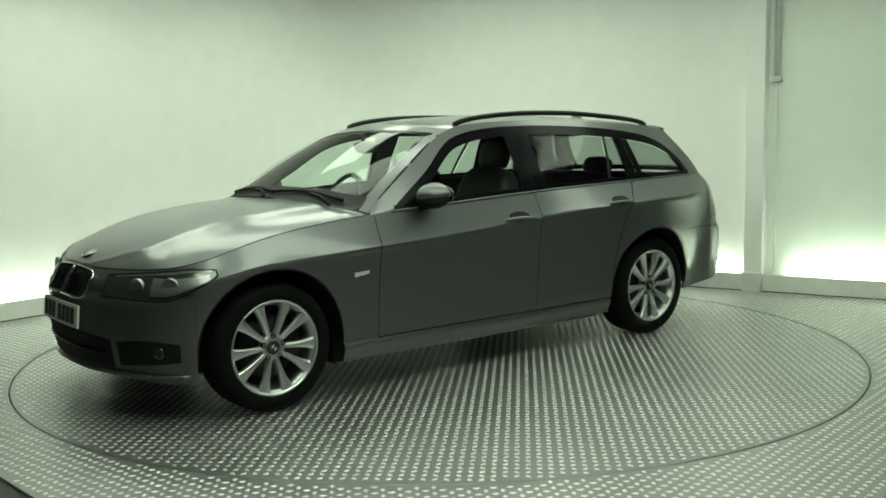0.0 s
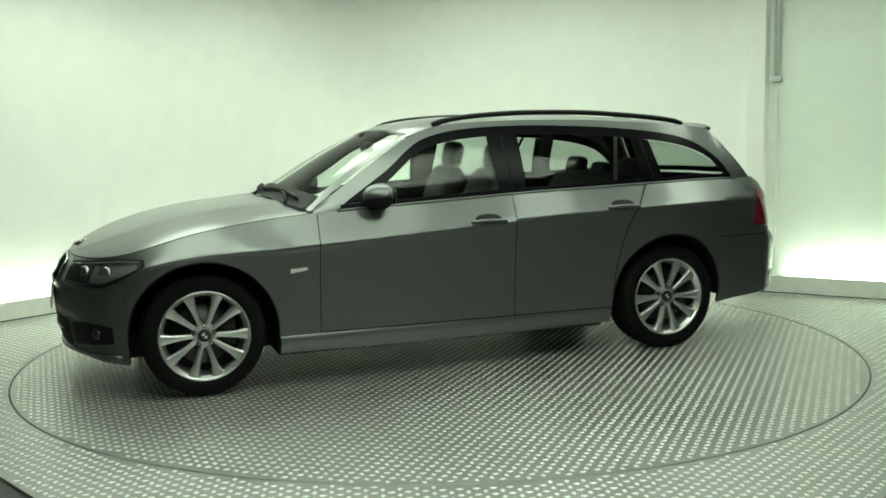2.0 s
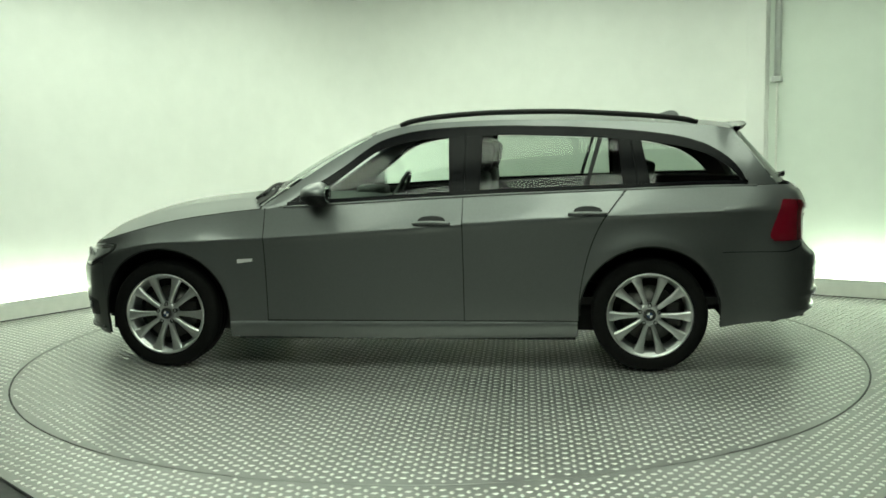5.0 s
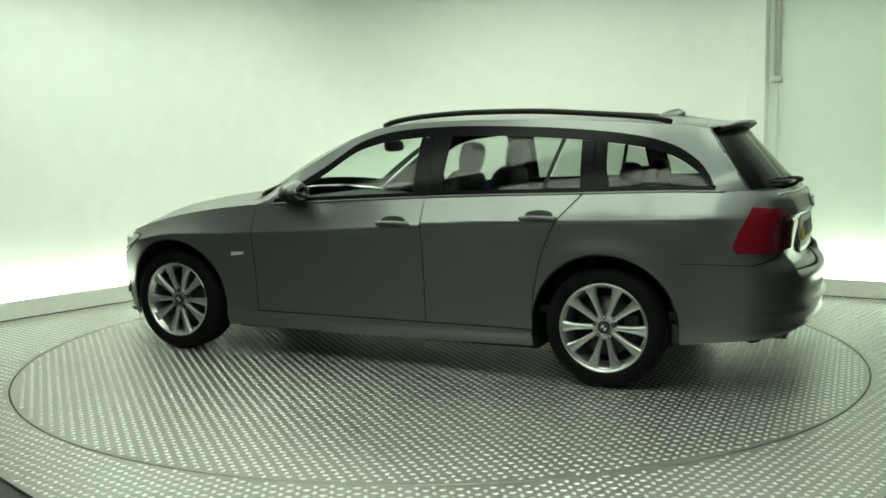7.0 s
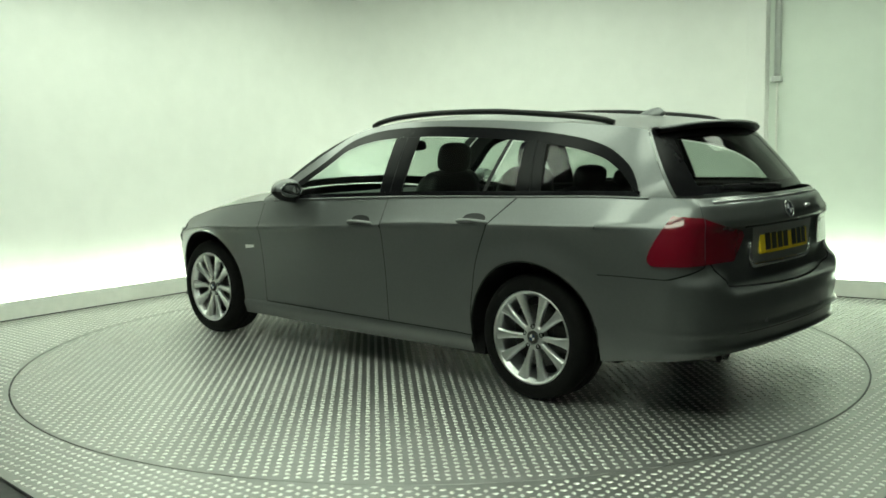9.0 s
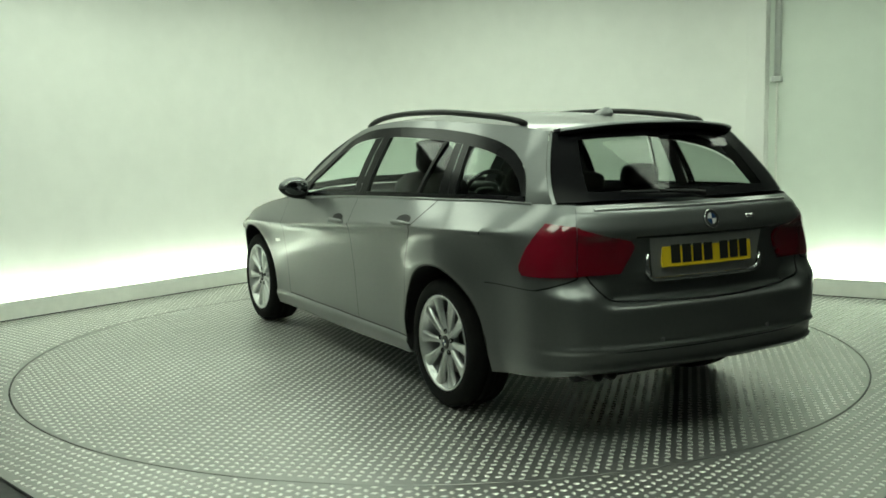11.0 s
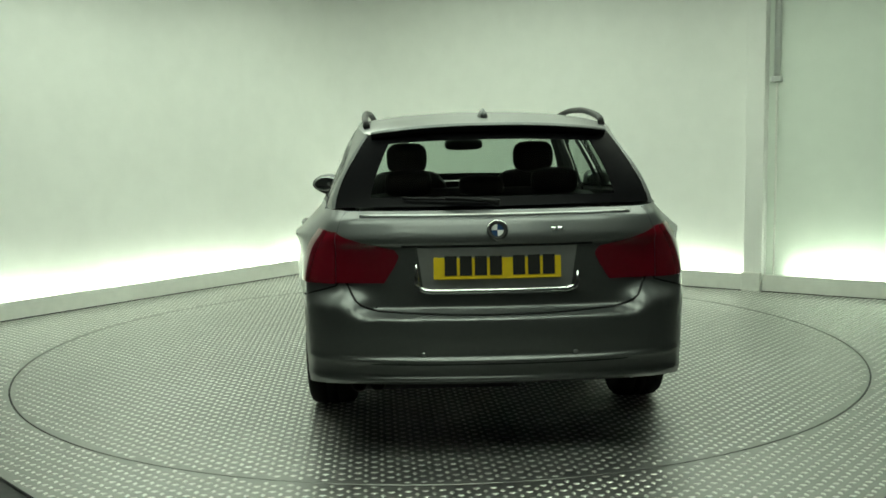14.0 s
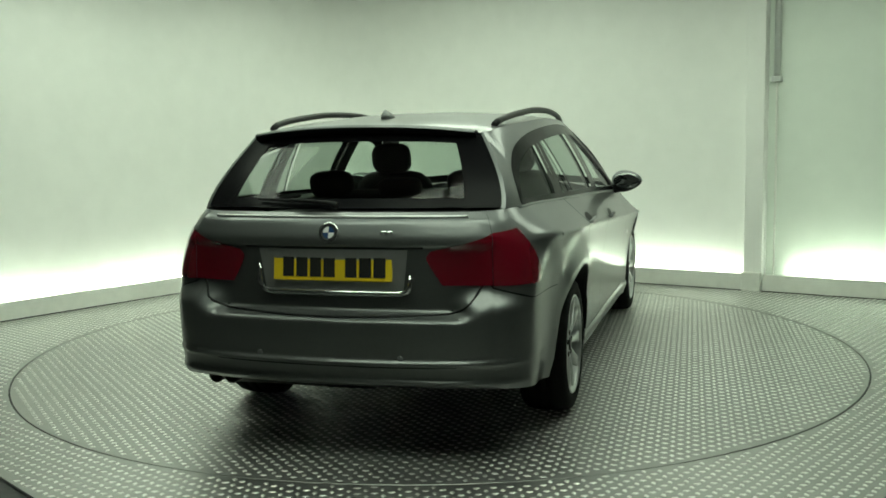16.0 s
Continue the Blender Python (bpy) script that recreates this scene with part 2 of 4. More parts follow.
def build_ceiling_lights():
    # rows of long fittings over the turntable, and some that wash the walls
    spots = [(-1.55, -1.35, 0), (0.0, -1.35, 0), (1.55, -1.35, 0), (-1.55, 0.45, 0), (0.0, 0.45, 0), (1.55, 0.45, 0),
             (-2.4, 0.8, 50), (-1.0, 2.0, 50), (0.5, 1.8, -33), (2.6, 0.4, -33),
             (-0.78, -2.7, 0), (0.78, -2.7, 0), (0.0, -3.5, 0)]
    for x, y, turn in spots:
        f = empty("ceiling_light")
        tagged(f, "long light fitting with a white diffuser hung under the ceiling", "light", group="ceiling lights")
        f.location, f.rotation_euler = (x, y, WALL_H), (0, 0, radians(turn))
        for sx in (-0.5, 0.5):
            part("stem", box(sx - 0.015, sx + 0.015, -0.015, 0.015, -0.27, 0.0, bevel=0.004), WHITE, f, smooth=False)
        part("housing", box(-0.755, 0.755, -0.32, 0.32, -0.305, -0.268, bevel=0.008), WHITE, f, "white metal housing", smooth=False)
        part("diffuser", box(-0.745, 0.745, -0.30, 0.30, -0.330, -0.306, bevel=0.008), PANELGLOW, f, smooth=False)


def build_conduit():
    f = empty("wall_conduit")
    tagged(f, "grey plastic cable conduit running down the wall joint", "conduit")
    c = along("right", JOINT + 0.070, SETBACK + 0.02, 0)
    q = Vector((c.x, c.y, 0))
    part("pipe", add_tube(bmesh.new(), [q + Vector((0, 0, 1.72)), q + Vector((0, 0, WALL_H))], 0.024, 14), CONDUIT, f)
    part("cable", add_tube(bmesh.new(), [q + Vector((0, 0, 0.02)), q + Vector((0.004, 0, 0.8)), q + Vector((0, 0, 1.74))], 0.008, 8), SKIRT, f, "thin pale cable")
    part("bracket", slab("right", JOINT + 0.032, JOINT + 0.108, 0.115, 0.178, 1.69, 1.735, bevel=0.006), CONDUIT, f, "small dark bracket")


# ---- the plate floor and the turntable ----
TABLE_R, GAP, PITCH = 2.490, 0.009, 0.045


def studs(name, keep, turn, parent, label, seed):
    """Raised lozenges of a tread plate, alternately turned, as one mesh."""
    rng = np.random.default_rng(seed)
    n = int(4.6 / PITCH)
    ii, jj = np.meshgrid(np.arange(-n, n + 1), np.arange(-n, n + 1))
    ii, jj = ii.ravel(), jj.ravel()
    c, s = math.cos(turn), math.sin(turn)
    gx, gy = ii * PITCH, jj * PITCH
    x, y = c * gx - s * gy, s * gx + c * gy
    ok = keep(x, y)
    x, y, odd = x[ok], y[ok], ((ii + jj) % 2)[ok]
    ang = turn + np.where(odd == 1, math.pi / 4, -math.pi / 4)
    L = 0.0165 * rng.uniform(0.92, 1.05, len(x))
    B, Hh = 0.0108, 0.0030
    local = np.array([(-1, 0, 0), (0, -1, 0), (1, 0, 0), (0, 1, 0), (-0.55, -0.36, 1), (0.55, -0.36, 1), (0.55, 0.36, 1), (-0.55, 0.36, 1)], float)
    ux, uy = np.cos(ang), np.sin(ang)
    px = x[:, None] + ux[:, None] * L[:, None] * local[:, 0] - uy[:, None] * B * local[:, 1]
    py = y[:, None] + uy[:, None] * L[:, None] * local[:, 0] + ux[:, None] * B * local[:, 1]
    pz = np.broadcast_to(Hh * local[:, 2] + 0.0001, px.shape)
    verts = np.stack([px, py, pz], 2).reshape(-1, 3)
    faces = []
    for k in range(len(x)):
        o = 8 * k
        faces += [(o + 4, o + 5, o + 6, o + 7), (o, o + 1, o + 5, o + 4), (o + 1, o + 2, o + 5), (o + 2, o + 6, o + 5), (o + 2, o + 3, o + 7, o + 6), (o + 3, o, o + 7), (o, o + 4, o + 7)]
    me = bpy.data.meshes.new(name)
    me.from_pydata(verts.tolist(), [], faces)
    me.materials.append(STUDSHINE)
    ob = new(name, me)
    ob.parent = parent
    return tagged(ob, label, kind="stuff")


def build_turntable():
    table = empty("turntable")
    tagged(table, "round motor turntable of grey metal tread plate, turning slowly", "turntable")
    bm = bmesh.new()
    add_lathe(bm, [(TABLE_R - 0.02, -0.011), (TABLE_R, -0.011), (TABLE_R, -0.0015), (TABLE_R - 0.0015, 0.0)], 160, "z")
    ring = [v for v in bm.verts if abs(v.co.z) < 1e-6]
    mid = bm.verts.new((0, 0, 0))
    ring.sort(key=lambda v: math.atan2(v.co.y, v.co.x))
    for a, b in zip(ring, ring[1:] + ring[:1]):
        bm.faces.new((mid, a, b))
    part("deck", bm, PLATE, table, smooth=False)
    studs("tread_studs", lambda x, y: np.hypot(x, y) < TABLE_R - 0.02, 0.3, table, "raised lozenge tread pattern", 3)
    return table


def platform_edges(x, y):
    """Signed distance inside the plate floor round the turntable."""
    a = 3.195 + 0.03 - (x * LEFT_N.x + y * LEFT_N.y)
    b = 2.933 + 0.03 - (x * RIGHT_N.x + y * RIGHT_N.y)
    c = 2.857 + (x * 0.72 + y * 0.69)
    d = 2.97 + (-x * 0.757 + y * 0.653)
    return np.minimum(np.minimum(a, b), np.minimum(c, d))


def build_platform():
    bm = bmesh.new()
    n = 160
    angs = [2 * math.pi * i / n for i in range(n)]
    rows = [[], [], [], []]
    for a in angs:
        ux, uy = math.cos(a), math.sin(a)
        lo, hi = TABLE_R, 9.0
        for _ in range(40):
            m = (lo + hi) / 2
            if platform_edges(np.array(ux * m), np.array(uy * m)) > 0:
                lo = m
            else:
                hi = m
        for row, (r, z) in zip(rows, ((TABLE_R + GAP, -0.0115), (TABLE_R + GAP, 0.0), (lo, 0.0), (lo, -0.0115))):
            row.append(bm.verts.new((ux * r, uy * r, z)))
    for a, b in zip(rows, rows[1:]):
        for i in range(n):
            bm.faces.new((a[i], a[(i + 1) % n], b[(i + 1) % n], b[i]))
    bmesh.ops.recalc_face_normals(bm, faces=bm.faces[:])
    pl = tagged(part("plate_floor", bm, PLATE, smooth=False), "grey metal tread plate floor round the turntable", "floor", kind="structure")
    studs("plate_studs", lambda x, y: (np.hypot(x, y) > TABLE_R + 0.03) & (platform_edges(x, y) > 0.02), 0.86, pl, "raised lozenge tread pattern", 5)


# ---- the car: surfaces in its own space, x forward, y to its left side ----
HALF = [(2.11, 0.0), (2.105, 0.15), (2.085, 0.30), (2.045, 0.44), (1.995, 0.57), (1.935, 0.69), (1.85, 0.78), (1.75, 0.833), (1.62, 0.866), (1.38, 0.885), (0.8, 0.893), (0.0, 0.897),
        (-0.8, 0.904), (-1.38, 0.902), (-1.75, 0.876), (-2.0, 0.836), (-2.12, 0.808), (-2.205, 0.766), (-2.265, 0.703), (-2.31, 0.605), (-2.342, 0.468), (-2.362, 0.30), (-2.373, 0.15), (-2.376, 0.0)]
_l = [0.0]
for (xa, ya), (xb, yb) in zip(HALF, HALF[1:]):
    _l.append(_l[-1] + math.hypot(xb - xa, yb - ya))
_fx, _fy = curve_of([(s, q[0]) for s, q in zip(_l, HALF)]), curve_of([(s, q[1]) for s, q in zip(_l, HALF)])
S_END = _l[-1]
_ss = np.linspace(0, S_END, 900)
_xs = np.array([_fx(s) for s in _ss])
_ys = np.array([_fy(s) for s in _ss])


def s_of_x(x):
    return float(np.interp(-x, -_xs, _ss))


WHEEL_X, ARCH_R, WHEEL_Z = 1.38, 0.388, 0.317
z_top = curve_of([(2.17, 0.708), (2.05, 0.712), (1.9, 0.728), (1.75, 0.752), (1.6, 0.79), (1.38, 0.842), (1.1, 0.886), (0.8, 0.918), (0.67, 0.93), (0.23, 0.953),
                  (-0.21, 0.975), (-0.52, 0.988), (-1.28, 1.008), (-1.76, 1.018), (-2.1, 1.016), (-2.43, 1.012)])
z_crease = curve_of([(2.17, 0.60), (1.9, 0.62), (1.6, 0.70), (1.38, 0.735), (1.0, 0.745), (0.76, 0.755), (-0.2, 0.815), (-1.02, 0.865), (-1.75, 0.886), (-2.05, 0.890), (-2.43, 0.888)])
z_low = curve_of([(2.17, 0.215), (1.9, 0.19), (1.74, 0.185), (0.98, 0.185), (0.0, 0.175), (-1.0, 0.19), (-1.76, 0.245), (-2.2, 0.30), (-2.43, 0.315)])
_below = curve_of([(0.0, 0.0), (0.012, 0.008), (0.03, 0.0135), (0.06, 0.019), (0.15, 0.031), (0.28, 0.045), (0.42, 0.054), (0.50, 0.059), (0.57, 0.070), (0.64, 0.088), (0.75, 0.10)])
_lean = curve_of([(2.17, 0.05), (1.7, 0.06), (1.38, 0.095), (1.0, 0.085), (0.67, 0.068), (-0.3, 0.082), (-1.0, 0.105), (-1.38, 0.130), (-1.75, 0.145), (-2.0, 0.130), (-2.14, 0.135), (-2.43, 0.155)])
_nose = curve_of([(0.16, 0.11), (0.215, 0.055), (0.27, 0.03), (0.36, 0.012), (0.45, 0.0), (0.56, 0.002), (0.574, 0.007), (0.600, 0.030), (0.65, 0.052), (0.69, 0.082), (0.715, 0.105)])
_tail = curve_of([(0.24, 0.12), (0.30, 0.062), (0.322, 0.030), (0.334, 0.014), (0.346, 0.030), (0.400, 0.022), (0.415, -0.004), (0.432, 0.017), (0.46, 0.012), (0.53, 0.004), (0.585, 0.004), (0.62, 0.007), (0.636, 0.014),
                  (0.652, 0.034), (0.69, 0.084), (0.72, 0.096), (0.862, 0.084), (0.874, 0.082), (0.884, 0.068), (0.90, 0.068), (0.95, 0.086), (0.98, 0.104), (0.995, 0.126), (1.012, 0.150)])
_tail_mid = curve_of([(0.24, 0.12), (0.53, 0.004), (0.57, 0.005), (0.588, 0.012), (0.600, 0.060), (0.62, 0.102), (0.66, 0.103), (0.72, 0.097)])


def arch(x):
    d = min(abs(x - WHEEL_X), abs(x + WHEEL_X))
    return WHEEL_Z + math.sqrt(max(0.0, ARCH_R ** 2 - d * d)) if d < ARCH_R else None


def skin(s, z, off=0.0):
    """The lower body's skin at the length s round the half outline and the height z."""
    x, y = float(np.interp(s, _ss, _xs)), float(np.interp(s, _ss, _ys))
    e = 0.09
    a, b = max(0.0, s - e), min(S_END, s + e)
    dx = float(np.interp(b, _ss, _xs) - np.interp(a, _ss, _xs))
    dy = float(np.interp(b, _ss, _ys) - np.interp(a, _ss, _ys))
    if s < e:
        dy, dx = dy, dx * s / e
    if s > S_END - e:
        dx *= (S_END - s) / e
    h = math.hypot(dx, dy) or 1.0
    nx, ny = (dy / h, -dx / h)
    wf, wr = (nx * nx, 0.0) if nx > 0 else (0.0, nx * nx)
    zc, zt = z_crease(x), z_top(x)
    if z > zc:
        side = _lean(x) * min(1.3, (z - zc) / max(0.02, zt - zc)) ** 0.92
    else:
        side = _below(zc - z)
    d = min(math.hypot(x - WHEEL_X, z - WHEEL_Z), math.hypot(x + WHEEL_X, z - WHEEL_Z))
    if x < -1.82:
        k = min(1.0, (-1.82 - x) / 0.34)
        k = k * k * (3 - 2 * k)
        soft = _lean(x) * min(1.2, max(0.0, (z - 0.70) / max(0.05, zt - 0.70))) ** 1.7 + 0.03 * max(0.0, 0.70 - z)
        side = side + (soft - side) * k
    side -= 0.007 * math.exp(-((d - ARCH_R) / 0.05) ** 2) + 0.008 * math.exp(-((d - ARCH_R) / 0.13) ** 2)
    k = min(1.0, max(0.0, (z - 0.52) / 0.18))
    side -= (0.021 if x < 0 else 0.008) * k * k * (3 - 2 * k) * math.exp(-((d - ARCH_R) / 0.10) ** 2)      # haunch over the wheel
    tail = _tail(z)
    if 0.53 < z < 0.72:
        # the tailgate reaches lower between the bumper's two shelves
        k = max(0.0, min(1.0, (0.64 - (S_END - s)) / 0.14))
        tail += (_tail_mid(z) - tail) * k * k * (3 - 2 * k)
    inset = wf * _nose(z) + wr * tail + (1 - wf - wr) * side - off
    return Vector((x - nx * inset, y - ny * inset, z))


def side_at(x, z, off=0.0):
    return skin(s_of_x(x), z, off)


def rear_at(d, z, off=0.0):
    v = skin(S_END - abs(d), z, off)
    return Vector((v.x, v.y if d > 0 else -v.y, v.z))


def front_at(d, z, off=0.0):
    v = skin(abs(d), z, off)
    return Vector((v.x, v.y if d > 0 else -v.y, v.z))


# upper body
z_roof = curve_of([(0.80, 0.928), (0.62, 1.045), (0.45, 1.155), (0.30, 1.247), (0.16, 1.322), (0.05, 1.358), (-0.23, 1.388), (-0.55, 1.396), (-0.9, 1.392), (-1.21, 1.378), (-1.54, 1.360), (-1.75, 1.340), (-1.87, 1.325), (-2.3, 1.320)])
y_roof = curve_of([(0.80, 0.80), (0.45, 0.70), (0.16, 0.605), (0.05, 0.588), (-0.23, 0.598), (-0.9, 0.605), (-1.54, 0.585), (-1.75, 0.560), (-1.85, 0.540), (-2.3, 0.52)])
z_dlo = curve_of([(0.80, 0.918), (0.66, 0.934), (0.61, 0.968), (0.36, 1.125), (0.10, 1.298), (-0.09, 1.342), (-0.32, 1.360), (-0.54, 1.364), (-0.87, 1.355), (-1.19, 1.335), (-1.52, 1.294), (-1.68, 1.250), (-1.78, 1.195), (-1.85, 1.135), (-1.90, 1.06), (-1.912, 1.03), (-1.916, 1.018)])


_edge = [skin(s, z_top(float(np.interp(s, _ss, _xs)))) for s in np.linspace(s_of_x(1.2), S_END - 0.45, 260)]
_ex = np.array([-q.x for q in _edge])
_ey = np.array([q.y for q in _edge])


def upper_at(x, z, off=0.0):
    zb, zr = z_top(x), z_roof(x)
    yb = float(np.interp(-x, _ex, _ey))
    w = max(0.0, (z - zb) / max(0.03, zr - zb))
    y = yb + (y_roof(x) - yb) * min(w, 1.0) ** 1.25
    return Vector((x, y + off * 0.88, z + off * 0.45))


def mirrored(fn, sign):
    def f(u, v):
        q = fn(u, v)
        return Vector((q.x, q.y * sign, q.z))
    return f


def panel(name, fn, nu, nv, mat, parent, label="", sign=1):
    """A curved panel; for the car's right side the same, mirrored."""
    bm = add_grid(bmesh.new(), mirrored(fn, sign), nu, nv, flip=sign > 0)
    return part(name, bm, mat, parent, label)


S_LID = S_END - 0.71      # shut line between rear wing and tailgate


def lid_low(d):
    """Lower edge of the tailgate, rising round its corners."""
    a = abs(d)
    return 0.597 + 0.012 * (a / 0.5) ** 2 + 0.12 * max(0.0, min(1.0, (a - 0.50) / 0.17)) ** 2


bonnet_height = curve_of([(2.17, 0.700), (2.02, 0.712), (1.98, 0.738), (1.88, 0.795), (1.69, 0.872), (1.47, 0.925), (1.19, 0.958), (0.94, 0.974), (0.7, 0.985)])


def build_wheel(car, x, sign, first=None):
    """A wheel with its outer face towards +y of its own space."""
    w = empty("wheel")
    w.parent = car
    w.location = (x, sign * 0.745, WHEEL_Z)
    w.rotation_euler = (0, 0, 0 if sign > 0 else math.pi)
    if first:
        for o in first.children:
            k = o.copy()
            scene.collection.objects.link(k)
            k.parent = w
        return w
    bm = add_lathe(bmesh.new(), [(0.225, -0.105), (0.26, -0.113), (0.295, -0.108), (0.311, -0.092), (0.3165, -0.06), (0.3175, -0.03), (0.311, -0.028), (0.311, -0.022), (0.3175, -0.02), (0.3175, 0.02),
                                 (0.311, 0.022), (0.311, 0.028), (0.3175, 0.03), (0.3165, 0.06), (0.311, 0.092), (0.300, 0.106), (0.285, 0.112), (0.262, 0.115), (0.245, 0.112), (0.232, 0.106), (0.225, 0.10)], 72)
    part("tyre", bm, RUBBER, w, "black road tyre")
    bm = add_lathe(bmesh.new(), [(0.205, -0.10), (0.20, -0.06), (0.198, 0.0), (0.205, 0.07), (0.212, 0.088), (0.222, 0.098), (0.233, 0.103), (0.2345, 0.108), (0.231, 0.111), (0.226, 0.1095), (0.219, 0.098), (0.212, 0.080)], 72)
    part("rim", bm, ALLOY, w, "silver alloy rim")
    for k in range(10):
        bm = bmesh.new()
        a = radians(-90 + 72 * (k // 2) + (16.3 if k % 2 else -16.3))
        c, s = math.cos(a), math.sin(a)
        prof = []
        for r, hw, y, t in ((0.046, 0.0125, 0.084, 0.030), (0.075, 0.0120, 0.088, 0.030), (0.12, 0.0145, 0.093, 0.028), (0.165, 0.0190, 0.097, 0.026), (0.200, 0.0260, 0.099, 0.026), (0.221, 0.034, 0.100, 0.022)):
            ring = []
            for dw, dy in ((-1.0, -t), (-1.0, -0.006), (-0.62, 0.0), (0.62, 0.0), (1.0, -0.006), (1.0, -t)):
                px, pz = r, dw * hw
                ring.append(bm.verts.new((px * c - pz * s, y + dy, px * s + pz * c)))
            prof.append(ring)
        for p0, p1 in zip(prof, prof[1:]):
            for i in range(5):
                bm.faces.new((p0[i], p0[i + 1], p1[i + 1], p1[i]))
        bmesh.ops.recalc_face_normals(bm, faces=bm.faces[:])
        part("spoke", bm, ALLOY, w)
    bm = add_lathe(bmesh.new(), [(0.064, 0.045), (0.066, 0.076), (0.060, 0.085), (0.036, 0.088), (0.034, 0.084), (0.0005, 0.084)], 40)
    part("hub", bm, ALLOY, w)
    bm = add_lathe(bmesh.new(), [(0.033, 0.082), (0.033, 0.090), (0.029, 0.0925), (0.0005, 0.0935)], 32)
    part("hub_cap", bm, INK, w, "round dark centre cap")
    for k in range(4):
        bm = bmesh.new()
        a0 = k * math.pi / 2
        mid = bm.verts.new((0, 0.0942, 0))
        vs = [bm.verts.new((0.016 * math.cos(a0 + i * math.pi / 16), 0.0942, 0.016 * math.sin(a0 + i * math.pi / 16))) for i in range(9)]
        for p0, p1 in zip(vs, vs[1:]):
            bm.faces.new((mid, p1, p0))
        part("cap_quarter", bm, BLUE if k % 2 else WHITE, w)
    for k in range(5):
        a = 2 * math.pi * (k + 0.25) / 5
        bm = add_lathe(bmesh.new(), [(0.0125, 0.075), (0.0125, 0.0895), (0.0085, 0.0895), (0.008, 0.078), (0.0003, 0.078)], 10, "y", (0.054 * math.cos(a), 0, 0.054 * math.sin(a)))
        part("wheel_bolt", bm, BLACK, w, "dark wheel bolt")
    bm = add_lathe(bmesh.new(), [(0.02, 0.03), (0.155, 0.03), (0.155, 0.008), (0.02, 0.008)], 48)
    part("brake_disc", bm, DISC, w, "bare steel brake disc")
    bm = box(-0.17, -0.09, 0.0, 0.045, -0.07, 0.07, bevel=0.012)
    part("brake_caliper", bm, DISC, w)
    bm = add_lathe(bmesh.new(), [(0.0005, -0.02), (0.20, -0.02)], 36)
    part("back_plate", bm, BLACK, w, "black shield behind the brake")
    return w


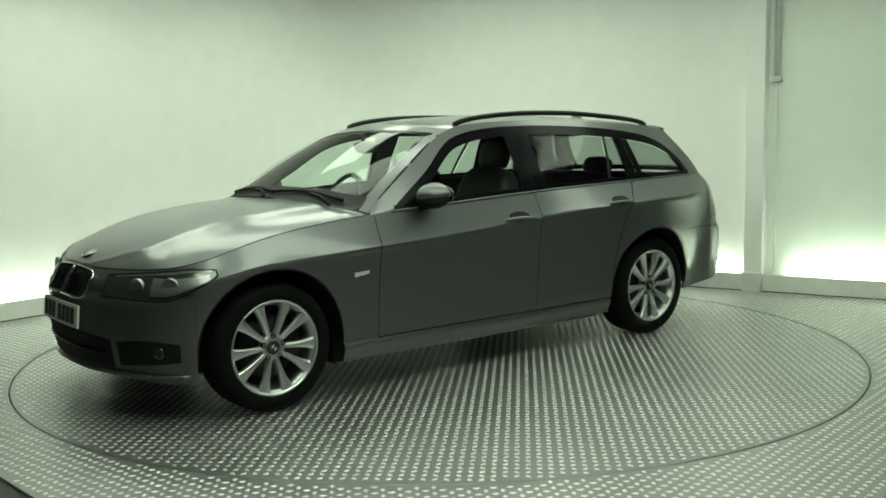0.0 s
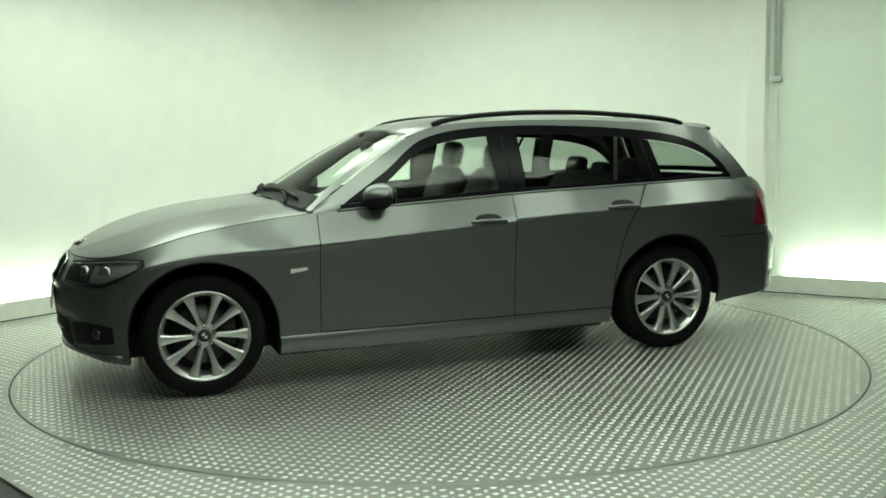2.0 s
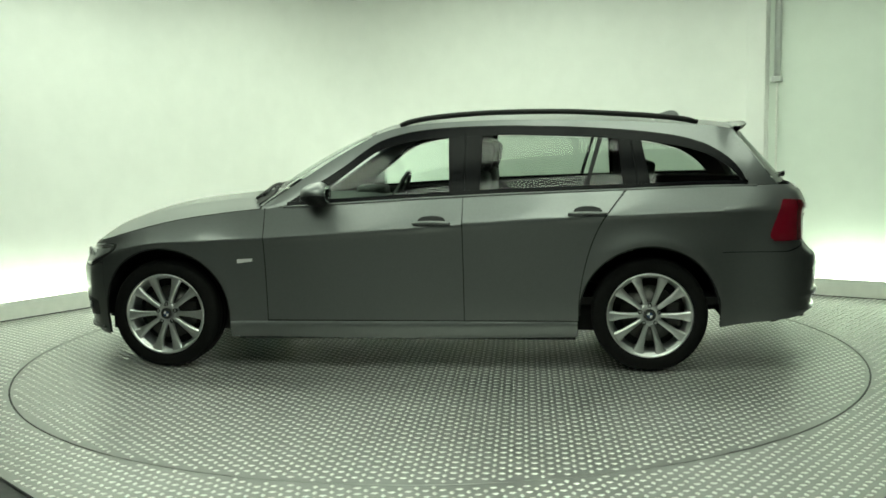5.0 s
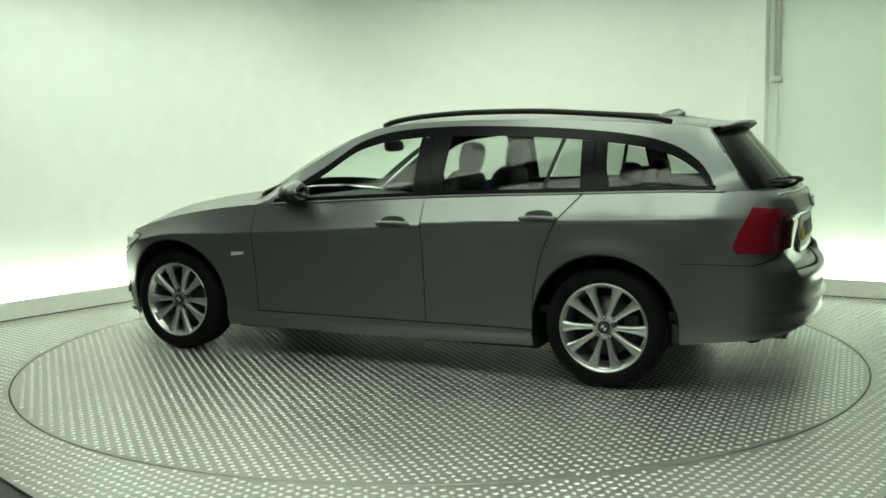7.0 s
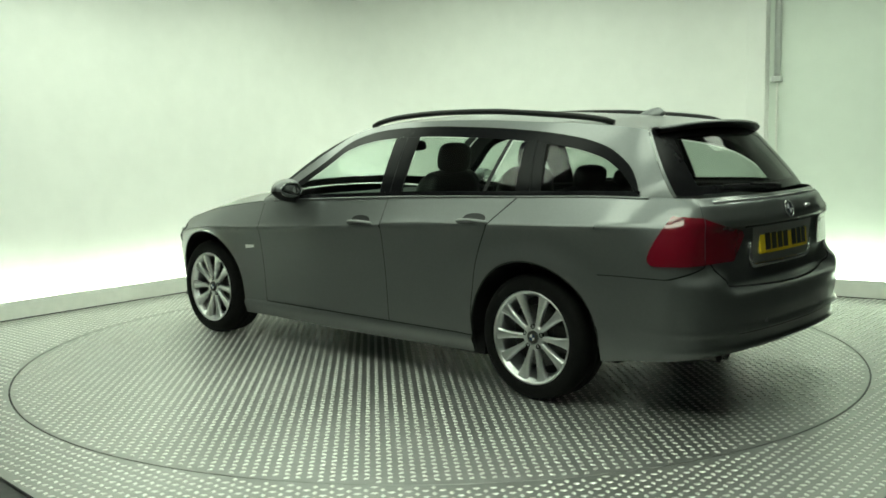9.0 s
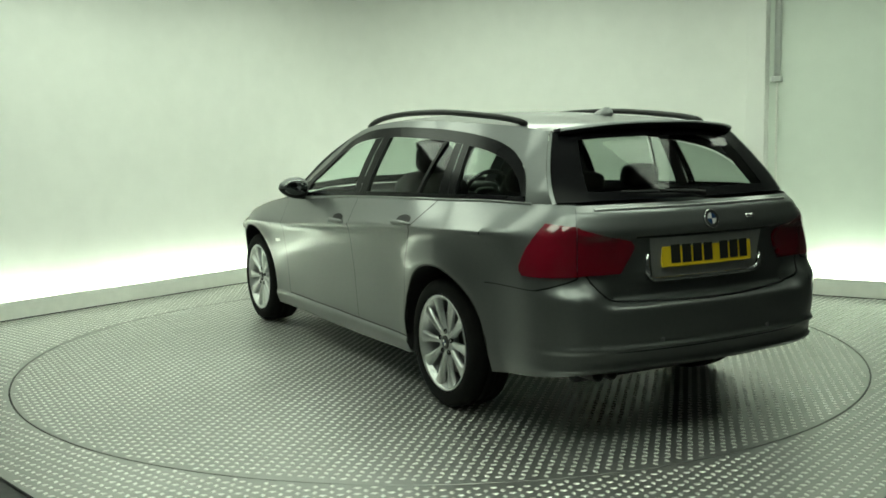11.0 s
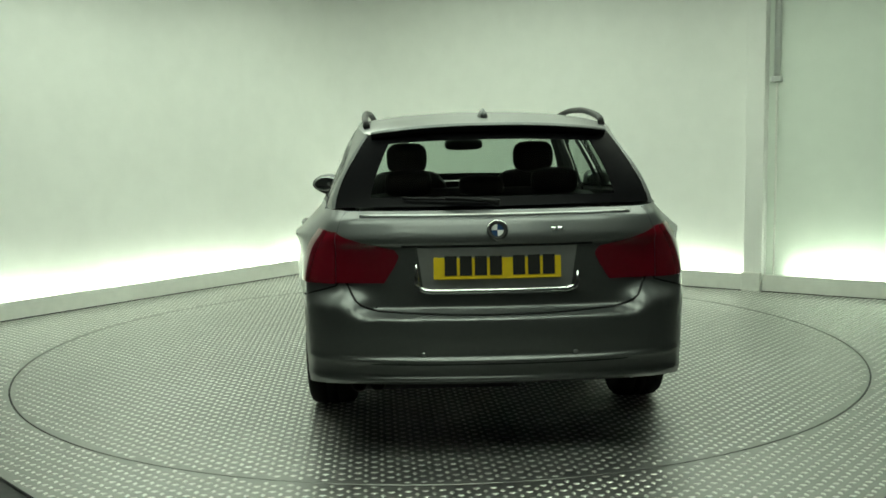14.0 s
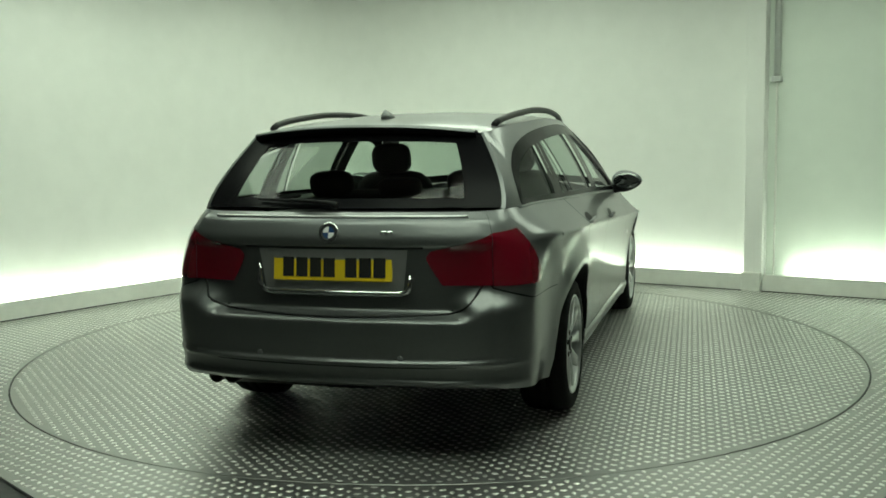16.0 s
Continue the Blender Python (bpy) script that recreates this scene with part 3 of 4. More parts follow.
def build_car():
    car = empty("car")
    tagged(car, "dark grey metallic estate car with roof rails on a turntable", "car")
    fa, fb = WHEEL_X + ARCH_R, WHEEL_X - ARCH_R
    g = 0.0025
    DOOR_F, DOOR_M = 0.77, -0.36

    def on_crease(x, lo, v, share):
        """Heights from lo to the belt, with one row on the crease."""
        zc, zt = max(z_crease(x), lo + 0.03), z_top(x)
        return lerp(lo, zc, v / share) if v < share else lerp(zc, zt, (v - share) / (1 - share))

    # rear door's back edge: slanting down along the wheel arch
    def q_left(v):
        return -WHEEL_X + ARCH_R - 0.004 - 0.268 * v ** 1.15
    tab = []
    for i in range(41):
        v = i / 40
        x = q_left(v)
        tab.append((on_crease(x, arch(x) or WHEEL_Z, v, 0.6), x))
    door_back = curve_of([(0.0, tab[0][1]), *tab])

    for sign in (1, -1):
        # front wing: over the wheel, and back to the door
        panel("front_wing", lambda u, v: (lambda x: side_at(x, on_crease(x, arch(x), v, 0.5)))(lerp(fa - 0.001, fb + 0.001, 0.5 - 0.5 * math.cos(math.pi * u))), 48, 32, PAINT, car, sign=sign)
        panel("wing_panel", lambda u, v: (lambda x: side_at(x, on_crease(x, 0.275, v, 0.7)))(lerp(fb + 0.001, DOOR_F + g, u)), 10, 50, PAINT, car, sign=sign)

        def two_part(xa, xb, lo, hi=z_top):
            """Rows that meet on the crease."""
            def f(u, v):
                x = lerp(xa(v) if callable(xa) else xa, xb(v) if callable(xb) else xb, u)
                zc, za, zt = z_crease(x), lo, hi(x)
                z = lerp(za, zc, v / 0.62) if v < 0.62 else lerp(zc, zt, (v - 0.62) / 0.38)
                return side_at(x, z)
            return f
        d1 = panel("front_door", two_part(DOOR_F - g, DOOR_M + g, 0.285), 30, 50, PAINT, car, sign=sign)

        def rear_door(u, v):
            z0 = 0.285
            zt = z_top(-0.9)
            zc = z_crease(-0.9)
            z = lerp(z0, zc, v / 0.62) if v < 0.62 else lerp(zc, zt, (v - 0.62) / 0.38)
            k = (z - z0) / (zt - z0)
            x = lerp(DOOR_M - g, door_back(z) + 0.004, u)
            return side_at(x, z + (z_top(x) - zt) * k ** 2)
        d2 = panel("rear_door", rear_door, 34, 50, PAINT, car, sign=sign)
        # sill under the doors
        panel("sill", lambda u, v: (lambda x: side_at(x, lerp(z_low(x), 0.278, v), 0.010 * math.sin(math.pi * v ** 2.2)))(lerp(fb - 0.002, -fb + 0.004, u)), 40, 10, PAINT, car, sign=sign)
        # quarter: above the arch, then behind it
        xq = -WHEEL_X - ARCH_R

        def quarter(u, v):
            x = lerp(q_left(v) - 0.002, xq, u)
            a = arch(x) or WHEEL_Z
            return side_at(x, on_crease(x, a, v, 0.6))
        panel("rear_wing", quarter, 56, 50, PAINT, car, sign=sign)
        s0, s1 = s_of_x(xq), S_LID - 0.003
        panel("rear_quarter", lambda u, v: (lambda s: skin(s, lerp(0.664 + 0.05 * max(0.0, 1 - (s1 - s) / 0.2), z_top(float(np.interp(s, _ss, _xs))), v)))(lerp(s0, s1, u)), 24, 20, PAINT, car, sign=sign)
        # liner in the arch
        for xw in (WHEEL_X, -WHEEL_X):
            def liner(u, v, xw=xw):
                r = min(1.0, v / 0.25)
                x = xw + (ARCH_R + 0.004) * r * math.cos(math.pi * u)
                z = WHEEL_Z - 0.02 + (ARCH_R + 0.016) * r * math.sin(math.pi * u)
                y = lerp(0.50, side_at(x, max(z, 0.30), -0.007).y, max(0.0, v - 0.25) / 0.75)
                return Vector((x, y, z))
            panel("wheel_arch_liner", liner, 28, 8, BLACK, car, "black wheel arch liner", sign)
            lip = [side_at(xw + (ARCH_R - 0.002) * math.cos(math.pi * k / 30), WHEEL_Z + (ARCH_R - 0.002) * math.sin(math.pi * k / 30), -0.006) for k in range(31)]
            part("arch_lip", add_tube(bmesh.new(), [Vector((q.x, q.y * sign, q.z)) for q in lip], 0.007, 8), BLACK, car)

        # upper side: painted rail above the windows, rear pillar
        panel("side_frame", lambda u, v: (lambda x: upper_at(x, lerp(z_dlo(x), z_roof(x), v)))(lerp(0.79, lerp(-1.915, -1.852, v), u)), 90, 6, PAINT, car, sign=sign)

        def pillar(u, v):
            xe = lerp(-1.915, -1.852, v)
            ze = lerp(z_dlo(xe), z_roof(xe), v)
            return upper_at(lerp(xe, lerp(-2.07, -1.85, v), u), lerp(ze, lerp(z_top(-2.07), z_roof(-1.85), v), u))
        panel("rear_pillar", pillar, 10, 14, PAINT, car, sign=sign)
        # black frames: along the top, along the belt, pillars
        ft, fbm = 0.056, 0.026

        def z_lo_in(x):
            return z_top(x) + fbm

        def z_hi_in(x):
            return max(z_dlo(x) - ft, z_lo_in(x) + 0.0005)
        panel("window_trim", lambda u, v: (lambda x: upper_at(x, lerp(z_hi_in(x), z_dlo(x), v), 0.003))(lerp(0.62, -1.914, u)), 80, 2, BLACKGLOSS, car, "gloss black window surround", sign)
        panel("belt_trim", lambda u, v: (lambda x: upper_at(x, lerp(z_top(x), z_lo_in(x), v), 0.004 - 0.003 * v))(lerp(0.64, -1.908, u)), 60, 2, BLACKGLOSS, car, "gloss black belt moulding", sign)

        roll = [upper_at(x, z_top(x), 0.003) for x in np.linspace(0.66, -1.96, 70)]
        part("belt_edge", add_tube(bmesh.new(), [Vector((q.x, q.y * sign, q.z - 0.004)) for q in roll], 0.0065, 8), PAINT, car)

        def patch(name, lb, lt, rb, rt, mat, off, label="", par=car):
            def f(u, v):
                x = lerp(lerp(lb, rb, u), lerp(lt, rt, u), v)
                z = lerp(z_lo_in(x), z_hi_in(x), v)
                return upper_at(x, z, off)
            return panel(name, f, 16, 10, mat, par, label, sign)
        patch("mirror_base", 0.585, 0.585, 0.47, 0.42, BLACKGLOSS, 0.002, "gloss black triangle at the mirror")
        panes = [patch("front_door_glass", 0.47, 0.42, -0.285, -0.270, GLASS, -0.008),
                 patch("rear_door_glass", -0.455, -0.465, -1.03, -1.105, REARGLASS, -0.008),
                 patch("quarter_glass", -1.055, -1.13, -1.235, -1.215, REARGLASS, -0.008),
                 patch("rear_side_glass", -1.385, -1.345, -1.866, -1.866, REARGLASS, -0.008)]
        patch("centre_pillar", -0.285, -0.270, -0.368, -0.363, BLACKGLOSS, 0.002, "gloss black door pillar")
        patch("centre_pillar", -0.372, -0.367, -0.455, -0.465, BLACKGLOSS, 0.002, "gloss black door pillar")
        patch("glass_divider", -1.03, -1.105, -1.055, -1.13, BLACK, 0.002)
        patch("rear_door_pillar", -1.235, -1.215, -1.318, -1.282, BLACKGLOSS, 0.002, "gloss black door pillar")
        patch("rear_door_pillar", -1.322, -1.286, -1.385, -1.345, BLACKGLOSS, 0.002, "gloss black door pillar")
        patch("glass_edge", -1.866, -1.866, -1.908, -1.908, BLACKGLOSS, 0.002)

        # handles
        for xh, zh, d in ((-0.19, 0.835, d1), (-1.045, 0.880, d2)):
            bm = bmesh.new()
            pts = [side_at(xh + 0.105 - 0.21 * k / 10, zh + 0.006 * math.sin(math.pi * k / 10), 0.006 + 0.018 * math.sin(math.pi * k / 10) ** 0.6) for k in range(11)]
            add_tube(bm, [Vector((q.x, q.y * sign, q.z)) for q in pts], [0.007] + [0.011] * 9 + [0.007], 10)
            part("door_handle", bm, PAINT, d, "grey pull handle")

            # flat black oval: shade of the body-coloured hollow behind the handle, as colour
            def shade_oval(u, v, xh=xh, zh=zh):
                w = math.sqrt(max(0.0, 1 - (2 * u - 1) ** 2))
                return side_at(xh + 0.078 - 0.156 * u, zh + 0.016 + (v - 0.5) * 0.050 * w, 0.0025)
            panel("handle_recess", shade_oval, 16, 6, BLACK, d, "dark oval painted for the shade in the handle hollow", sign)
        # side repeater
        panel("side_repeater", lambda u, v: side_at(lerp(0.93, 0.84, u), 0.614 + 0.012 * u + 0.024 * v * (1 - 0.3 * u), 0.007), 6, 3, WHITE, car, "small clear side indicator", sign)
        # door mirror
        m = empty("door_mirror")
        m.parent = car
        bm = bmesh.new()
        bmesh.ops.create_uvsphere(bm, u_segments=24, v_segments=14, radius=1.0)
        for v in bm.verts:
            x, y, z = v.co
            k = 1 - 0.18 * y
            v.co = Vector((0.425 + (0.11 * x if x > 0 else 0.05 * x) * k, sign * (0.916 + 0.095 * y), 1.008 + 0.062 * z * k - (0.010 * (1 - y) if z < 0 else 0)))
        part("mirror_shell", bm, PAINT, m, "grey painted mirror housing")
        low = bmesh.new()
        bmesh.ops.create_uvsphere(low, u_segments=24, v_segments=14, radius=1.0)
        for v in low.verts:
            x, y, z = v.co
            k = (1 - 0.18 * y) * 1.03
            z = min(z, -0.12)
            v.co = Vector((0.425 + (0.11 * x if x > 0 else 0.05 * x) * k, sign * (0.916 + 0.0975 * y), 1.008 + 0.062 * z * k - 0.010 * (1 - y)))
        part("mirror_underside", low, BLACK, m, "black plastic lower mirror housing")
        bm = bmesh.new()
        bmesh.ops.create_uvsphere(bm, u_segments=20, v_segments=10, radius=1.0)
        for v in bm.verts:
            x, y, z = v.co
            v.co = Vector((0.379 + 0.004 * x, sign * (0.916 + 0.080 * y), 1.006 + 0.048 * z))
        part("mirror_glass", bm, MIRROR, m, "mirror glass")
        part("mirror_foot", add_tube(bmesh.new(), [(0.47, sign * 0.82, 0.950), (0.455, sign * 0.855, 0.952), (0.45, sign * 0.895, 0.962)], [0.030, 0.026, 0.024], 12), BLACK, m, "black mirror foot")
        # roof rail
        rail = [upper_at(lerp(0.02, -1.66, k / 40), z_roof(lerp(0.02, -1.66, k / 40))) + Vector((0, -0.03, 0.012 + 0.034 * math.sin(math.pi * k / 40) ** 0.45)) for k in range(41)]
        part("roof_rail", add_tube(bmesh.new(), [Vector((q.x, q.y * sign, q.z)) for q in rail], 0.0155, 12), RAILBLACK, car, "black roof rail")

        # headlight
        sa, sb = 0.39, s_of_x(1.665)

        def lamp(u, v, off):
            s = lerp(sa, sb, u)
            lo = lerp(0.594, 0.590, min(1, u * 1.4)) + 0.107 * max(0.0, u - 0.62) ** 1.5 / 0.38 ** 1.5
            hi = lerp(0.688, 0.728, min(1.0, u / 0.8)) - 0.006 * max(0.0, u - 0.8) / 0.2
            return skin(s, lerp(lo, hi, v), off)
        h = panel("headlight", lambda u, v: lamp(u, v, 0.004), 26, 8, LAMPDARK, car, "clear headlight with dark surround", sign)
        for uc in (0.36, 0.66):
            c = lamp(uc, 0.47, 0.004)
            out = (lamp(uc, 0.47, 0.05) - c).normalized()
            fw = (out * 0.75 + Vector((0.92, 0.30, 0.05)) * 0.25).normalized()
            bm = bmesh.new()
            u1 = fw.cross(Vector((0, 0, 1))).normalized()
            u2 = u1.cross(fw)
            prev = None
            for r, o in ((0.040, -0.012), (0.040, 0.004), (0.034, 0.007), (0.030, 0.002), (0.018, 0.004), (0.001, 0.005)):
                ring = [bm.verts.new((c + fw * o + (u1 * math.cos(a) + u2 * math.sin(a)) * r) * 1.0) for a in [2 * math.pi * i / 24 for i in range(24)]]
                if prev:
                    for i in range(24):
                        bm.faces.new((prev[i], prev[(i + 1) % 24], ring[(i + 1) % 24], ring[i]))
                prev = ring
            for v in bm.verts:
                v.co.y *= sign
            bmesh.ops.recalc_face_normals(bm, faces=bm.faces[:])
            part("lamp_lens", bm, CLEARLENS, h, "round chrome-ringed lens")
        panel("lamp_brow", lambda u, v: lamp(lerp(0.1, 0.97, u), lerp(0.91 - 0.10 * u ** 3, 0.97, v), 0.008), 24, 2, CLEARLENS, h, "bright upper strip", sign)
        panel("corner_lens", lambda u, v: lamp(lerp(0.80, 0.99, u), lerp(0.08, 0.84, v), 0.006), 8, 6, LAMPDARK, h, "clear corner lens", sign)
        edge = [lamp(k / 24, 0, 0.003) for k in range(25)] + [lamp(1, k / 6, 0.003) for k in range(1, 7)] + [lamp(1 - k / 24, 1, 0.003) for k in range(1, 25)]
        part("lamp_seal", add_tube(bmesh.new(), [Vector((q.x, q.y * sign, q.z)) for q in edge], 0.0045, 6), BLACK, h, "black seal round the headlight")
        panel("corner_reflector", lambda u, v: lamp(lerp(0.50, 0.95, u), lerp(0.14, 0.80 - 0.2 * u, v), 0.0075), 8, 6, CLEARLENS, h, "bright reflector behind the lens", sign)
        # tail light on the wing
        t = panel("tail_light", lambda u, v: (lambda s: skin(s, lerp(0.720, 0.942 - 0.012 * u, v), 0.006))(lerp(s_of_x(lerp(-2.01, -2.12, v ** 1.5) - 0.03 * max(0.0, 1 - v / 0.16) ** 2), S_LID - 0.001, u)), 16, 12, REDLENS, car, "red tail light", sign)

    # bumpers, bonnet, tail
    D = s_of_x(fa) + 0.0
    panel("front_bumper", lambda u, v: (lambda d: front_at(d, lerp(z_low(float(np.interp(abs(d), _ss, _xs))), 0.612, v)))(lerp(-D, D, u)), 80, 26, PAINT, car)
    panel("nose_panel", lambda u, v: (lambda d: front_at(d, lerp(0.615, z_top(float(np.interp(abs(d), _ss, _xs))), v)))(lerp(-D, D, u)), 80, 8, PAINT, car)
    DR = S_END - s_of_x(-WHEEL_X - ARCH_R)
    panel("rear_bumper", lambda u, v: (lambda d: rear_at(d, lerp(z_low(float(np.interp(S_END - abs(d), _ss, _xs))), lid_low(d) - 0.004 if abs(d) < 0.70 else 0.71 - 0.05 * min(1, (abs(d) - 0.7) / 0.2), v)))(lerp(DR, -DR, u)), 110, 36, PAINT, car)
    s_edge = s_of_x(0.80)
    bon_z = bonnet_height

    def bonnet(u, v):
        s = s_edge * v ** 1.3
        E = skin(s, z_top(float(np.interp(s, _ss, _xs))))
        q = 2 * u - 1
        x = E.x + 0.14 * (1 - q * q) * ((2.07 - E.x) / 1.27) ** 3
        c = max(0.0, bon_z(E.x) - E.z)
        rib = 0.007 * math.exp(-((abs(q) - 0.56) / 0.07) ** 2) * min(1, v * 1.5)
        return Vector((x, q * E.y, E.z + c * (1 - abs(q) ** 2.3) + rib))
    part("bonnet", add_grid(bmesh.new(), bonnet, 48, 50), PAINT, car)
    # windscreen between bonnet and roof
    eb = skin(s_edge, z_top(0.80))

    def screen(u, v, lift=0.0):
        q = 2 * u - 1
        top = upper_at(0.16, z_roof(0.16))
        b = Vector((eb.x + 0.12 * (1 - q * q), q * (eb.y - 0.02), eb.z + 0.052 * (1 - abs(q) ** 2.3)))
        side = upper_at(lerp(0.80, 0.16, v), z_roof(lerp(0.80, 0.16, v)))
        x = side.x + lerp(0.12, 0.05, v) * (1 - q * q)
        z = side.z + lerp(0.052, 0.03, v) * (1 - abs(q) ** 2.3) + 0.015 * math.sin(math.pi * v)
        return Vector((x, q * (side.y - 0.0), z + lift))
    part("windscreen", add_grid(bmesh.new(), lambda u, v: screen(lerp(0.05, 0.95, u), lerp(0.05, 0.96, v)), 24, 16), GLASS, car)
    for sg in (0, 1):
        part("screen_edge", add_grid(bmesh.new(), lambda u, v: screen(lerp(0.0, 0.05, u) if sg == 0 else lerp(0.95, 1.0, u), v, 0.002), 2, 20), PAINT, car)
    part("screen_header", add_grid(bmesh.new(), lambda u, v: screen(lerp(0.04, 0.96, u), lerp(0.95, 1.0, v), 0.002), 20, 2), BLACKGLOSS, car, "black band over the windscreen")
    part("scuttle", add_grid(bmesh.new(), lambda u, v: screen(lerp(0.04, 0.96, u), lerp(-0.035, 0.125, v), 0.008), 24, 4), BLACK, car, "black scuttle under the windscreen")

    def roof(u, v):
        q = 2 * u - 1
        x = lerp(0.16, -1.85, v)
        y = y_roof(x)
        return Vector((x + 0.05 * (1 - q * q) * (1 - v) - 0.065 * (1 - q * q) * v, q * y, z_roof(x) + (0.032 + 0.014 * math.sin(math.pi * v)) * (1 - abs(q) ** 2.4)))
    part("roof", add_grid(bmesh.new(), roof, 30, 50), PAINT, car)
    # tailgate: lower skin, glass, surround
    K = S_END - S_LID
    tg = part("tailgate", add_grid(bmesh.new(), lambda u, v: (lambda d: rear_at(d, lerp(lid_low(d), 1.012, v)))(lerp(K, -K, u)), 60, 56), PAINT, car)

    def back(u, v, lift=0.0):
        q = 1 - 2 * u
        e = upper_at(lerp(-2.07, -1.85, v), lerp(z_top(-2.07), z_roof(-1.85), v))
        bx = lerp(0.152, 0.065, v)
        return Vector((e.x - bx * (1 - q * q) - lift, q * e.y, e.z + 0.032 * v * (1 - abs(q) ** 2.4) + lift * 0.4))
    part("rear_window", add_grid(bmesh.new(), lambda u, v: back(lerp(0.06, 0.94, u), lerp(0.07, 0.90, v)), 30, 16), REARGLASS, tg, "tinted tailgate glass")
    for a in ((0.0, 0.012, 0.0, 1.0), (0.988, 1.0, 0.0, 1.0)):
        part("tailgate_edge", add_grid(bmesh.new(), lambda u, v: back(lerp(a[0], a[1], u), lerp(a[2], a[3], v), 0.003), 3, 16), PAINT, tg)
    for a in ((0.012, 0.12, 0.02, 0.98), (0.88, 0.988, 0.02, 0.98), (0.12, 0.88, 0.82, 0.98), (0.12, 0.88, 0.03, 0.14)):
        part("glass_border", add_grid(bmesh.new(), lambda u, v: back(lerp(a[0], a[1], u), lerp(a[2], a[3], v), 0.002), 12 if a[1] - a[0] > 0.5 else 3, 8), BLACKGLOSS, tg, "black printed glass border")
    # lip is car paint; its bright reflection is made as a silver strip
    bright = [rear_at(lerp(0.60, -0.60, k / 24), 0.994, 0.002) for k in range(25)]
    part("window_strip", add_tube(bmesh.new(), bright, 0.007, 8), ALLOY, tg, "silver strip for the reflection on the painted lip under the rear window")
    # spoiler over the glass
    def spoiler(u, v):
        q = 1 - 2 * u
        y = q * 0.515
        z0 = z_roof(-1.87) + 0.032 * (1 - abs(q) ** 2.4)
        x0 = -1.85 - 0.062 * (1 - q * q)
        ring = ((0.03, 0.004), (-0.03, 0.012), (-0.075, 0.014), (-0.082, 0.002), (-0.07, -0.010), (-0.03, -0.026), (0.02, -0.03))
        k = v * 6
        i = min(int(k), 5)
        a, b = ring[i], ring[i + 1]
        w = 1 - 0.35 * abs(q) ** 6
        return Vector((x0 + lerp(a[0], b[0], k - i) * w, y, z0 + lerp(a[1], b[1], k - i)))
    sp = part("roof_spoiler", add_grid(bmesh.new(), lambda u, v: spoiler(u, v * 0.5), 30, 8, flip=True), PAINT, tg, "grey roof spoiler")
    part("spoiler_underside", add_grid(bmesh.new(), lambda u, v: spoiler(u, 0.5 + v * 0.5), 30, 8, flip=True), BLACK, sp, "black underside")
    # dark inner shell behind the panel gaps, floor and underside
    for sign in (1, -1):
        bm = bmesh.new()
        cols = sorted({round(float(s), 4) for s in np.linspace(0, S_END, 150)} | {s_of_x(fa) - 0.001, s_of_x(fa) + 0.001, s_of_x(fb) - 0.001, s_of_x(fb) + 0.001, s_of_x(-fb) - 0.001, s_of_x(-fb) + 0.001, s_of_x(-fa) - 0.001, s_of_x(-fa) + 0.001})
        prev = None
        for s in cols:
            x = float(np.interp(s, _ss, _xs))
            lo = arch(x) or z_low(x)
            col = [bm.verts.new(mirrored(lambda u, v: skin(s, lerp(lo + 0.004, z_top(x) - 0.012, v), -0.014), sign)(0, j / 14)) for j in range(15)]
            if prev:
                for j in range(14):
                    bm.faces.new((prev[j], col[j], col[j + 1], prev[j + 1]))
            prev = col
        part("inner_shell", bm, BLACK, car)
    bm = bmesh.new()
    add_box(bm, -1.66, 1.86, -0.50, 0.50, 0.165, 0.40)
    add_box(bm, -1.95, -1.67, -0.50, 0.50, 0.29, 0.41)
    add_box(bm, -0.98, 0.98, -0.73, 0.73, 0.155, 0.36)
    add_box(bm, -2.18, -1.76, -0.62, 0.62, 0.34, 0.60)
    add_box(bm, 1.76, 1.88, -0.50, 0.50, 0.24, 0.55)
    part("underbody", bm, BLACK, car, "black underside", smooth=False)
    first = build_wheel(car, WHEEL_X, 1)
    for x, sg in ((-WHEEL_X, 1), (WHEEL_X, -1), (-WHEEL_X, -1)):
        build_wheel(car, x, sg, first)
    build_car_details(car, tg)
    build_cabin(car)
    return car


def build_plate(thing, at, z0, z1, mat, half=0.26):
    """A number plate with dark bars in place of its characters. at(d, z, off) gives its place."""
    mid = at(0.0, (z0 + z1) / 2, 0.0)
    sg = 1 if mid.x > 0 else -1
    lean = 0.10

    def slab_at(y0, y1, a, b, d0, d1, bev=0.0):
        bm = box(d0, d1, y0, y1, a, b, bevel=bev)
        if y1 - y0 > 0.2:
            bmesh.ops.subdivide_edges(bm, edges=[q for q in bm.edges if abs(q.verts[0].co.y - q.verts[1].co.y) > 0.2], cuts=12, use_grid_fill=True)
        for v in bm.verts:
            v.co.x = sg * v.co.x + at(v.co.y + 1e-4, (z0 + z1) / 2, 0.0).x - sg * (v.co.z - z0) * lean
        bmesh.ops.recalc_face_normals(bm, faces=bm.faces[:])
        return bm
    plate = part("number_plate", slab_at(-half, half, z0, z1, -0.006, 0.006, 0.003), mat, thing, "number plate with dark characters shown as bars", smooth=False)
    w, gap = 0.050, 0.011
    order = [0, 1, 2, 3, None, 4, 5, 6]
    y = 0.215
    for k in order:
        if k is None:
            y -= 0.033
            continue
        part("plate_bar", slab_at(y - w, y, z0 + 0.016, z1 - 0.016, 0.006, 0.0075), INK, plate, smooth=False)
        y -= w + gap
    return plate


